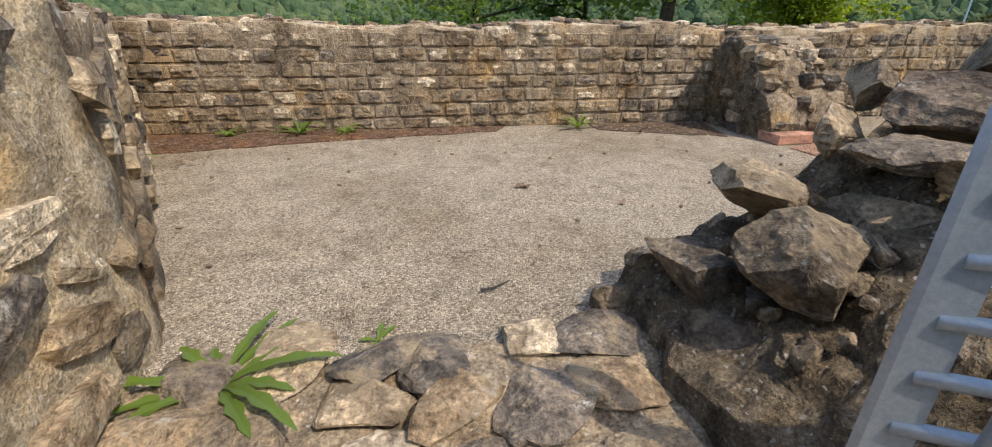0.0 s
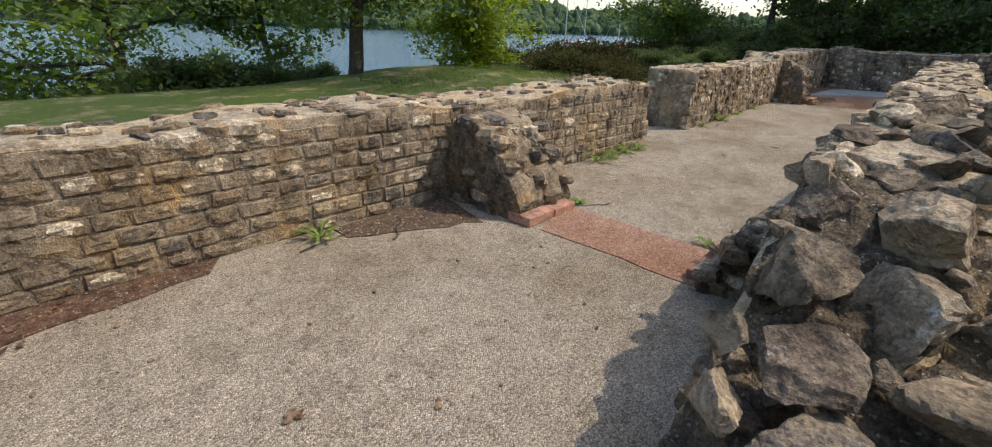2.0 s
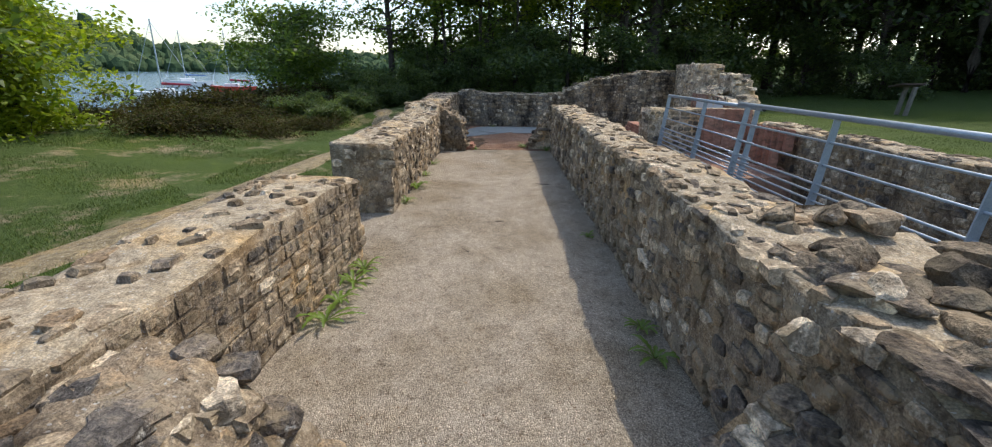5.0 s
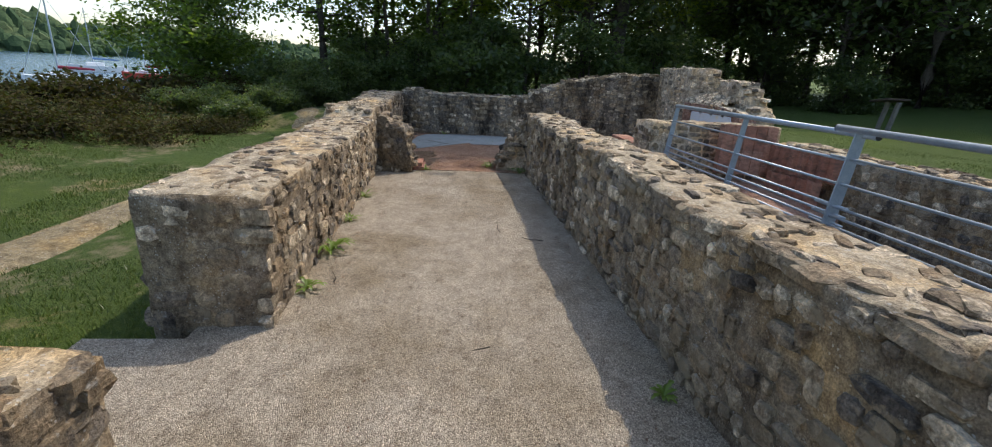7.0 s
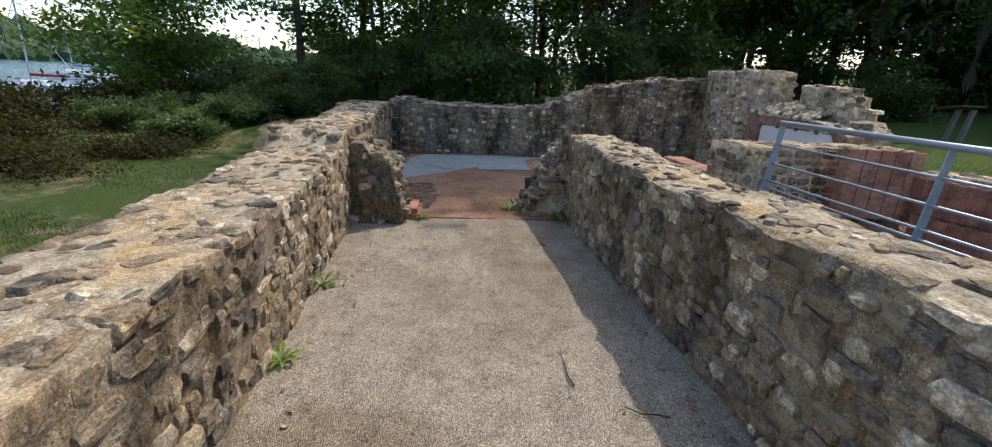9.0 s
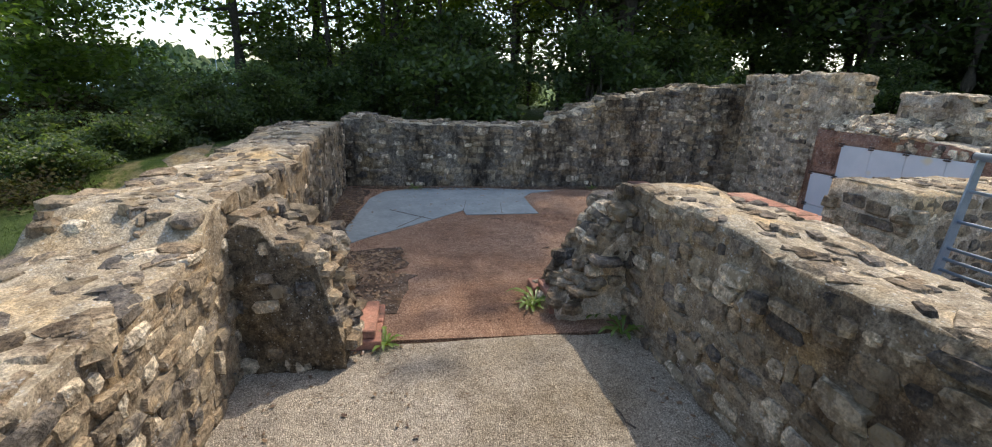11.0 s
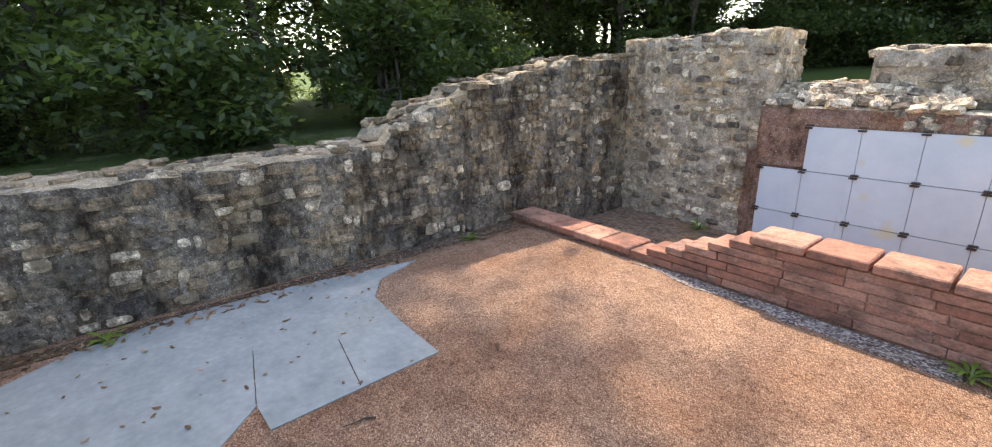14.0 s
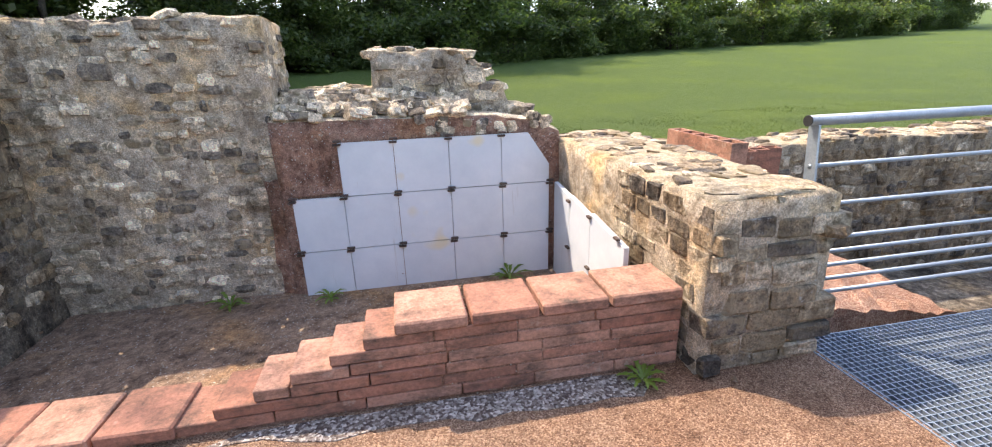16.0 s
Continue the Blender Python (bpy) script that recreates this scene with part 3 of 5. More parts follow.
for a, b in (((13.3, 2.5), (13.75, 2.2)), ((13.6, 2.14), (14.02, 2.6)), ((14.0, 1.75), (14.5, 1.66)), ((13.82, 1.32), (14.3, 1.25))):
    d = (Vector(b) - Vector(a)).normalized() * 0.002
    sheet("joint", [(a[0] - d.y, a[1] + d.x), (a[0] + d.y, a[1] - d.x), (b[0] + d.y, b[1] - d.x), (b[0] - d.y, b[1] + d.x)], 0.0125, M_SOIL, "", "", 0.004, kind="", parent=slab)

# ---- masonry ----
LB = "low ruined wall of small squared stones and mortar"


def a_top(u):
    return 0.69 + 0.02 * math.sin(u * 2.3) + 0.012 * math.sin(u * 7)


A0, A1 = (-1.75, 3.38), (5.26, 3.06)
wa = wall_core("wall_north", A0, A1, 0.6, a_top, M_MORTAR, "low ruined wall of coursed square grey-brown stones, buff mortar capping", M_MORTAR_TOP, amp=0.01)
ps = Pieces(wa, "stone", M_STONE, M_STONE_J, in_x(-1.2, 5.4))
lay_face(ps, A0, A1, lambda u: a_top(u) + 0.01, BLOB, 0.165, 0.092, 1, proud=0.017, depth=0.1, vary=0.22, gap=0.006, shrink=0.80)
ps.done()
ps = Pieces(wa, "pointing_block", M_MORTAR, M_MORTAR, in_x(-99, -98))
lay_face(ps, A0, A1, lambda u: a_top(u) + 0.01, ASHLAR, 0.165, 0.092, 1, proud=0.009, depth=0.1, vary=0.22, gap=0.006)
ps.done()
ps = Pieces(wa, "end_stone", M_STONE, M_STONE_J, in_x(-9, 9))
lay_face(ps, A1, (5.29, 3.66), lambda u: 0.66, BLOB, 0.16, 0.1, 2, proud=0.016, depth=0.1, vary=0.3)
ps.done()
ps = Pieces(wa, "capstone", M_STONE, M_STONE_J, in_x(-1, 5.4))
lay_top(ps, A0, A1, 0.6, a_top, 3, 170, (0.06, 0.13), lift=0.02)
ps.done()


def b_top(u):
    x = 6.52 + u
    return 0.745 + 0.02 * math.sin(u * 1.9) + 0.012 * math.sin(u * 6.3) + 0.12 * smooth(10.5, 10.75, x) + 0.05 * smooth(11, 15, x)


B0, B1 = (6.53, 3.1), (15.42, 3.26)
wb = wall_core("wall_north_east", B0, B1, 0.62, b_top, M_MORTAR, "low ruined rubble wall smeared with brown mortar, rough stone capping", M_MORTAR_TOP)
ps = Pieces(wb, "stone", M_STONE, M_STONE_J, in_x(6.4, 12.5))
lay_face(ps, (11.4, 3.188), B1, lambda u: b_top(u + 4.87), BLOB, 0.13, 0.09, 14, proud=0.02, depth=0.09, vary=0.6, skip=0.2, gap=0.014, tilt=7)
lay_face(ps, B0, (11.4, 3.188), b_top, BLOB, 0.135, 0.088, 11, proud=0.022, depth=0.09, vary=0.65, skip=0.1, gap=0.012, tilt=7)
ps.done()
ps = Pieces(wb, "end_stone", M_STONE, M_STONE_J, in_x(-9, 99))
lay_face(ps, (6.53, 3.72), (6.53, 3.1), lambda u: 0.73, BLOB, 0.17, 0.12, 12, proud=0.024, depth=0.1, vary=0.35, skip=0.1)
ps.done()
ps = Pieces(wb, "capstone", M_STONE, M_STONE_J, in_x(6.4, 14))
lay_top(ps, B0, B1, 0.62, b_top, 13, 420, (0.05, 0.17), lift=0.006)
ps.done()


def c_top(u):
    x = 11.62 - u
    z = 0.86 + 0.018 * math.sin(u * 2.1) + 0.012 * math.sin(u * 6.7) - 0.05 * (1 - smooth(2.3, 3.3, x))
    z -= 0.12 * smooth(11.2, 11.65, x)
    return z - 0.2 * (1 - smooth(1.9, 2.4, x)) - 0.3 * (1 - smooth(1.1, 1.8, x)) - 0.3 * (1 - smooth(0.65, 1.2, x))


C0, C1 = (11.62, 1.02), (1.2, 0.907)
wc = wall_core("wall_south", C0, C1, 0.5, c_top, M_MORTAR, "low ruined rubble wall, brown stones, crumbled at its end", M_MORTAR_TOP, amp=0.018, bottom=-0.95)
wall_core("wall_south_west", (4.0, 0.56), (1.24, 0.53), 0.44, lambda u: c_top(7.62 + u) - 0.01, M_MORTAR, "widened rubble footing behind the low wall", M_MORTAR_TOP, amp=0.03, bottom=-0.95)
ps = Pieces(wc, "stone", M_STONE, M_STONE_J, in_x(1.4, 8.5))
lay_face(ps, C0, C1, c_top, BLOB, 0.135, 0.088, 21, proud=0.026, depth=0.09, vary=0.65, skip=0.1, gap=0.012, tilt=7)
ps.done()
ps = Pieces(wc, "capstone", M_STONE, M_STONE_J, in_x(2.6, 12))
lay_top(ps, (11.6, 1.02), (2.0, 0.93), 0.5, c_top, 23, 330, (0.05, 0.16), lift=0.010)
ps.done()
ps = Pieces(wc, "outer_stone", M_STONE, M_STONE_J, in_x(-9, 0))
lay_face(ps, (4.0, 0.44), (11.6, 0.52), lambda u: c_top(7.62 - u), RUBBLE, 0.16, 0.1, 24, proud=0.014, depth=0.09, vary=0.4, inward=1, z0=-0.3)
ps.done()

# the crumbled end of the wall
ROCKS = [
    ((1.23, 0.84, 0.57), (0.13, 0.12, 0.12), (0, 0, 20)), ((1.28, 0.71, 0.54), (0.24, 0.20, 0.16), (6, 8, -35)), ((1.14, 0.82, 0.46), (0.16, 0.14, 0.13), (0, 14, 30)),
    ((0.91, 0.79, 0.35), (0.23, 0.20, 0.15), (8, 14, 20)), ((1.52, 0.78, 0.63), (0.22, 0.21, 0.20), (0, 4, 75)), ((1.16, 0.62, 0.44), (0.26, 0.20, 0.08), (4, 0, -30)),
    ((1.93, 0.82, 0.72), (0.26, 0.20, 0.15), (0, 8, 5)), ((1.61, 0.58, 0.57), (0.32, 0.24, 0.19), (12, 6, 25)), ((1.86, 0.58, 0.70), (0.42, 0.32, 0.21), (6, 5, 15)),
    ((0.90, 0.58, 0.29), (0.28, 0.26, 0.22), (14, 16, 10)), ((1.10, 0.60, 0.29), (0.16, 0.34, 0.13), (0, 30, 25)), ((0.74, 0.88, 0.11), (0.14, 0.14, 0.14), (5, 5, 40)),
    ((0.65, 0.86, 0.03), (0.14, 0.12, 0.13), (0, 0, 15)), ((0.80, 0.73, 0.14), (0.32, 0.24, 0.22), (10, 25, 0)), ((1.14, 0.48, 0.44), (0.20, 0.17, 0.11), (0, 16, 40)),
    ((0.76, 0.52, 0.06), (0.16, 0.26, 0.18), (30, 0, 20)), ((1.42, 0.40, 0.50), (0.30, 0.28, 0.18), (6, 4, 60)), ((1.72, 0.34, 0.58), (0.36, 0.28, 0.2), (0, 0, 0)),
    ((2.2, 0.40, 0.86), (0.32, 0.30, 0.20), (4, 0, 24)), ((2.45, 0.28, 0.84), (0.36, 0.26, 0.16), (0, 0, 8)), ((2.78, 0.32, 0.88), (0.40, 0.26, 0.15), (5, 3, 30)),
    ((3.12, 0.26, 0.88), (0.36, 0.24, 0.12), (3, 0, 10)), ((1.02, 0.42, 0.16), (0.26, 0.22, 0.18), (0, 20, 0)), ((2.02, 0.88, 0.79), (0.26, 0.14, 0.12), (0, 0, 6)),
    ((2.62, 0.86, 0.82), (0.3, 0.16, 0.1), (0, 0, 4)), ((3.0, 0.78, 0.87), (0.3, 0.22, 0.1), (0, 4, 8)), ((0.90, 0.46, 0.03), (0.12, 0.12, 0.1), (0, 0, 0)),
]
for i, (at, size, turn) in enumerate(ROCKS):
    part("boulder", boulder_bm(at, size, 300 + i, turn), M_BOULDER, wc, smooth=False)


def end_z(x):
    """Height of the mortar that holds the broken end together."""
    return 0.05 + 0.71 * max(0.0, min(1.0, (x - 0.62) / 1.34)) ** 0.85


rng = random.Random(57)
for i in range(52):
    x, y = rng.uniform(1.9, 3.8), rng.uniform(0.2, 0.9)
    k = rng.uniform(0.12, 0.28)
    part("boulder", boulder_bm((x, y, c_top(11.62 - x) + 0.01 + 0.03 * (y < 0.5)), (k, k * 0.75, k * 0.55), 500 + i, (rng.uniform(-8, 8), rng.uniform(-12, 12), rng.uniform(-30, 30)), 12, 2), M_BOULDER if i % 3 else M_STONE, wc)
for i in range(44):
    x, y = rng.uniform(0.7, 1.8), rng.uniform(0.3, 0.88)
    k = rng.uniform(0.03, 0.10)
    part("boulder", boulder_bm((x, y, end_z(x)), (k, k * 0.8, k * 0.7), 600 + i, (rng.uniform(-20, 20), rng.uniform(-30, 10), rng.uniform(0, 90)), 12, 2), M_BOULDER, wc)
for at in ((2.38, 0.98, 0.69), (2.95, 0.99, 0.72)):
    part("projecting_stone", boulder_bm(at, (0.11, 0.16, 0.1), 77, (0, 5, 10)), M_STONE_DK, wc)


def lump(name, x0, x1, y0, y1, hfn, mat, label, parent=None, amp=0.03, n=26, bottom=-0.2):
    """A rough heap over a rectangle with height hfn(s, t)."""
    v, f = [], []
    for j in range(n + 1):
        for i in range(n + 1):
            s, t = i / n, j / n
            p = Vector((x0 + (x1 - x0) * s, y0 + (y1 - y0) * t, 0))
            p.z = hfn(s, t)
            e = min(s, t, 1 - s, 1 - t)
            p += Vector((n3(p, 9), n3(p + Vector((3, 1, 7)), 9), n3(p + Vector((8, 2, 4)), 9) * (0.3 + min(1, e * 8)))) * amp
            p += Vector((n3(p, 23), n3(p + Vector((1, 5, 2)), 23), n3(p + Vector((2, 9, 3)), 23))) * amp * 0.5
            if e == 0:
                p.z = bottom
            v.append(tuple(p))
    for j in range(n):
        for i in range(n):
            k = j * (n + 1) + i
            f.append((k, k + 1, k + n + 2, k + n + 1))
    return mesh_part(name, v, f, mat, parent, label)


lump("rubble_core", 0.62, 2.4, 0.16, 0.90, lambda s, t: end_z(0.62 + 1.78 * s) - 0.02 - 0.12 * smooth(0.3, 0.0, t), M_RUBBLE, "", wc, 0.045, 70)


def pier(name, p0, p1, thick, top, label, seed, bricks, core=None):
    body = wall_core(name, p0, p1, thick, top, core or M_RUBBLE, label, M_MORTAR, amp=0.045, seg=0.035)
    rng = random.Random(seed)
    o, d, nrm, length = face_frame(p0, p1)
    ang = math.atan2(d.y, d.x)
    z = 0.0
    while z < 0.9:
        ch = rng.uniform(0.05, 0.085)
        reach = [u for u in (length * i / 60 for i in range(61)) if top(u) >= z + ch * 0.6]
        if not reach:
            break
        far = max(reach)
        # along both faces
        for side in (0.0, thick):
            u = rng.uniform(0.0, 0.06)
            while u < far - 0.04:
                w = rng.uniform(0.07, 0.17)
                if rng.random() < 0.3 and top(u + w / 2) >= z + ch * 0.5:
                    at = o + d * (u + w / 2) + nrm * (side + (0.03 if side == 0 else -0.03) + rng.uniform(-0.012, 0.012)) + Vector((0, 0, z + ch / 2))
                    shape = Matrix.Diagonal((w * 0.95, rng.uniform(0.06, 0.1), ch * 0.95, 1))
                    ob = new("stone", shared_mesh(BLOB, rng.randrange(14), M_STONE))
                    ob.matrix_world = Matrix.Translation(at) @ Matrix.Rotation(ang + rng.gauss(0, 0.12), 4, "Z") @ shape
                    ob.parent = body
                u += w
        # across the broken end, each course a ragged step
        v = rng.uniform(0.0, 0.05)
        while v < thick:
            w = rng.uniform(0.08, 0.18)
            if rng.random() < 0.6:
                at = o + d * (far - 0.03 + rng.uniform(-0.05, 0.035)) + nrm * min(v + w / 2, thick) + Vector((0, 0, z + ch / 2))
                shape = Matrix.Diagonal((rng.uniform(0.1, 0.2), w * 0.95, ch * rng.uniform(0.8, 1.15), 1))
                ob = new("stone", shared_mesh(BLOB, rng.randrange(14), M_STONE))
                ob.matrix_world = Matrix.Translation(at) @ Matrix.Rotation(ang + rng.gauss(0, 0.25), 4, "Z") @ Matrix.Rotation(rng.gauss(0, 0.12), 4, "Y") @ shape
                ob.parent = body
            v += w
        z += ch
    # flat stones bedded on top
    for _ in range(26):
        u = rng.uniform(0.08, length - 0.06)
        at = o + d * u + nrm * rng.uniform(0.04, thick - 0.04) + Vector((0, 0, top(u) - 0.012))
        k = rng.uniform(0.09, 0.19)
        ob = new("stone", shared_mesh(BLOB, rng.randrange(14), M_STONE))
        ob.matrix_world = Matrix.Translation(at) @ Matrix.Rotation(rng.uniform(0, 3), 4, "Z") @ Matrix.Rotation(rng.gauss(0, 0.15), 4, "X") @ Matrix.Diagonal((k, k * 0.75, k * 0.5, 1))
        ob.parent = body
    for a, b in bricks:
        bm = box_bm(a[0], b[0], a[1], b[1], a[2], b[2], 0.006)
        part("brick", bm, M_BRICK, body)
    return body


def slope(*pts):
    def top(u):
        for (a, h), (b, k) in zip(pts, pts[1:]):
            if u <= b:
                return h + (k - h) * max(0, u - a) / (b - a)
        return pts[-1][1]
    return top


def inset(k, *pts):
    """A slope whose first stretch lies inside the wall behind it."""
    f = slope(*pts)
    return lambda u: f(u - k) - (0.1 if u < k * 0.6 else 0)


pier("door_jamb", (2.42, 3.32), (2.42, 2.48), 0.56, inset(0.12, (0, 0.56), (0.12, 0.6), (0.34, 0.6), (0.46, 0.5), (0.62, 0.28), (0.72, 0.1)), "broken stub of a door jamb, rubble and mortar on red bricks", 4,
     (((2.42, 2.37, 0.0), (2.68, 2.56, 0.065)), ((2.69, 2.37, 0.0), (2.93, 2.56, 0.06))))
pier("door_jamb", (3.0, 0.8), (3.0, 1.3), 0.56, inset(0.12, (0, 0.5), (0.12, 0.42), (0.25, 0.25), (0.38, 0.09)), "low broken door jamb of dark rubble on red brick", 5,
     (((2.5, 1.2, 0.0), (2.94, 1.38, 0.06)),))
pier("door_jamb", (10.82, 3.36), (10.82, 2.66), 0.52, inset(0.14, (0, 0.7), (0.12, 0.8), (0.3, 0.66), (0.42, 0.6), (0.48, 0.3), (0.56, 0.14)), "tall broken door jamb of dark stones on red bricks", 6,
     (((10.98, 2.52, 0.0), (11.2, 2.74, 0.055)), ((11.0, 2.55, 0.06), (11.38, 2.78, 0.11)), ((11.22, 2.52, 0.0), (11.44, 2.74, 0.055))))
pier("door_jamb", (11.75, 0.8), (11.75, 1.44), 0.55, inset(0.15, (0, 0.7), (0.1, 0.7), (0.2, 0.52), (0.34, 0.28), (0.49, 0.06)), "crumbled wall end of grey stones stepping down to bricks", 7,
     (((11.3, 1.28, 0.0), (11.6, 1.47, 0.05)), ((11.62, 1.3, 0.0), (11.8, 1.5, 0.05)), ((11.34, 1.3, 0.055), (11.66, 1.46, 0.1))), M_MORTAR_PALE)
lump("wall_end_rubble", 11.5, 11.95, 0.5, 1.1, lambda s, t: 0.78 - 0.7 * s * s - 0.1 * t, M_RUBBLE, "", wc, 0.05, 24)
rng = random.Random(12)
for i in range(130):
    s, t = rng.random() ** 0.8, rng.random()
    z = 0.78 - 0.7 * s * s - 0.1 * t
    ob = new("end_rock", shared_mesh(BLOB, rng.randrange(14), M_STONE_PALE))
    ob.matrix_world = pose(11.5 + 0.42 * s, 0.53 + 0.55 * t, z - 0.02, rng.uniform(-12, 12), rng.uniform(-6, 16), rng.uniform(-35, 35)) @ Matrix.Diagonal((rng.uniform(0.1, 0.22), rng.uniform(0.09, 0.18), rng.uniform(0.05, 0.09), 1))
    ob.parent = wc

# west return wall beside the entry
L0, L1 = (-0.48, 0.92), (-1.66, 3.62)
wl = wall_core("wall_west", L0, L1, 0.6, lambda u: 0.74 - 0.02 * math.sin(u * 3), M_MORTAR, "pale rubble wall with large grey stones in buff mortar", M_MORTAR_TOP, amp=0.022)
ps = Pieces(wl, "stone", M_STONE, M_STONE_J, in_x(-9, 9))
lay_face(ps, L0, L1, lambda u: 0.74, BLOB, 0.24, 0.14, 31, proud=0.032, depth=0.12, vary=0.45, skip=0.15, gap=0.03, tilt=12)
lay_top(ps, L0, L1, 0.6, lambda u: 0.74, 33, 50)
ps.done()
L2 = (-0.40, -0.75)
wl2 = wall_core("wall_west_2", L2, L0, 0.62, lambda u: 0.86 - 0.06 * u, M_MORTAR_TOP, "pale rubble wall beside the entry", M_MORTAR_TOP, amp=0.03)
ps = Pieces(wl2, "stone", M_STONE, M_STONE_J, in_x(-9, 9))
lay_face(ps, L2, L0, lambda u: 0.8, BLOB, 0.21, 0.13, 35, proud=0.03, depth=0.12, vary=0.5, skip=0.12, gap=0.03, tilt=25)
ps.done()

# entry sill of flat stones
lump("sill", -0.62, 0.95, -0.9, 0.80, lambda s, t: -0.14 + 0.15 * smooth(0.35, 0.95, t), M_MORTAR, "buff mortar and gravel entry sill", None, 0.02, 40)
tagged(bpy.data.objects["sill"], "worn entry sill of flat grey stones in buff mortar", "sill", kind="structure")
rng = random.Random(3)
for i in range(30):
    x, y = rng.uniform(-0.3, 0.62), 0.76 - 0.16 * (i % 5) + rng.uniform(-0.03, 0.03)
    x = -0.34 + (i // 5) * 0.175 + rng.uniform(-0.03, 0.03)
    if x + y * 0.3 > 0.84:
        continue
    z = -0.128 + 0.15 * smooth(0.35, 0.95, (y + 0.9) / 1.7)
    part("flagstone", boulder_bm((x, y, z), (rng.uniform(0.17, 0.25), rng.uniform(0.15, 0.2), 0.05), 900 + i, (0, 0, rng.uniform(0, 90)), 8, 2), M_STONE, bpy.data.objects["sill"])

# cross wall and far wall of the sunken rooms
wx = wall_core("wall_cross", (3.25, 0.12), (3.25, -1.15), 0.01 + 0.6, lambda u: 0.82, M_MORTAR_DK, LB, M_MORTAR_TOP, bottom=-1.0, amp=0.03)
wx.matrix_world = Matrix.Translation((-0.62, 0, 0))
ps = Pieces(wx, "capstone", M_STONE, M_STONE_J, in_x(-9, 9))
lay_top(ps, (3.25, 0.12), (3.25, -1.15), 0.6, lambda u: 0.82, 41, 24, (0.12, 0.3))
lay_face(ps, (3.25, 0.12), (3.25, -1.15), lambda u: 0.8, RUBBLE, 0.16, 0.1, 42, proud=0.02, z0=-0.9)
ps.done()
F0, F1 = (1.0, -3.02), (11.2, -3.02)
wf = wall_core("wall_far_south", F1, F0, 0.55, lambda u: 0.62 + 0.02 * math.sin(u * 3), M_MORTAR, "low rubble retaining wall of the sunken heated room", M_MORTAR_TOP, bottom=-1.0, amp=0.02)
ps = Pieces(wf, "stone", M_STONE, M_STONE_J, in_x(4, 9.6))
lay_face(ps, F1, F0, lambda u: 0.62, RUBBLE, 0.17, 0.115, 51, proud=0.02, depth=0.1, vary=0.45, z0=-0.9, tilt=6)
ps.done()
ps = Pieces(wf, "capstone", M_STONE, M_STONE_J, in_x(4, 11))
lay_top(ps, F1, F0, 0.55, lambda u: 0.62 + 0.02 * math.sin(u * 3), 53, 200, (0.1, 0.22))
ps.done()

# east wall of the end room, rising in broken steps
E_PTS = ((0, 0.93), (0.45, 0.97), (0.55, 0.91), (1.2, 0.89), (2.6, 0.89), (2.98, 0.93), (3.05, 1.05), (3.3, 1.08), (3.34, 1.18), (3.75, 1.24), (3.8, 1.33), (4.3, 1.38), (4.35, 1.43), (4.95, 1.47), (5.0, 1.54), (6.6, 1.56))
e_top = slope(*E_PTS)
E1, E0 = (15.4, 3.3), (15.4, -3.3)
we = wall_core("wall_east", E0, E1, -0.62, lambda u: e_top(6.6 - u), M_MORTAR_DK, "blackened rubble wall rising in broken steps", M_MORTAR_TOP, bottom=-0.5, amp=0.018)
ps = Pieces(we, "stone", M_STONE_DK, M_STONE_DK_J, in_x(10, 20, -2.7, 1.8))
lay_face(ps, E1, E0, e_top, BLOB, 0.13, 0.09, 61, proud=0.024, depth=0.09, vary=0.65, skip=0.25, gap=0.015, tilt=7)
ps.done()
ps = Pieces(we, "capstone", M_STONE, M_STONE_J, in_x(10, 20))
lay_top(ps, E1, E0, 0.62, e_top, 63, 170, (0.1, 0.24), lift=0.03)
ps.done()

# south wall of the bath: tower-like block, low sill, broken merlon
Y0 = -2.75
w1 = wall_core("wall_bath_south", (13.82, Y0), (15.45, Y0), -0.6, lambda u: 1.73 + 0.02 * math.sin(u * 5), M_MORTAR_PALE, "tall remaining block of pale coursed rubble wall", M_MORTAR_TOP, bottom=-0.5, amp=0.015)
ps = Pieces(w1, "stone", M_STONE_PALE, M_STONE_PALE_J, in_x(10, 20))
lay_face(ps, (13.82, Y0), (15.4, Y0), lambda u: 1.72, BLOB, 0.125, 0.085, 71, proud=0.02, depth=0.09, vary=0.6, skip=0.2, gap=0.014, z0=-0.25, inward=-1)
lay_face(ps, (13.82, -3.35), (13.82, Y0), lambda u: 1.72, RUBBLE, 0.16, 0.09, 72, proud=0.014, depth=0.09, vary=0.4, skip=0.05, z0=0.9, inward=-1)
ps.done()
ps = Pieces(w1, "capstone", M_STONE_PALE, M_STONE_PALE_J, in_x(10, 20))
lay_top(ps, (15.45, Y0), (13.82, Y0), 0.6, lambda u: 1.73, 73, 40)
ps.done()
m_top = slope((0, 0.98), (0.12, 1.04), (0.15, 1.1), (0.3, 1.12), (0.33, 1.25), (0.45, 1.27), (0.47, 1.4), (0.62, 1.41), (0.64, 1.51), (1.3, 1.52), (1.32, 1.26), (2.05, 1.25))
w2 = wall_core("wall_bath_south_2", (11.85, -2.98), (13.84, -2.98), -0.37, m_top, M_MORTAR_PALE, "broken wall crest with stepped stones", M_MORTAR_TOP, bottom=-0.5, amp=0.02, seg=0.03)
ps = Pieces(w2, "stone", M_STONE_PALE, M_STONE_PALE_J, in_x(10, 20))
lay_face(ps, (11.85, -2.98), (13.84, -2.98), m_top, RUBBLE, 0.19, 0.1, 81, proud=0.016, depth=0.1, vary=0.4, skip=0.05, z0=1.02, inward=-1)
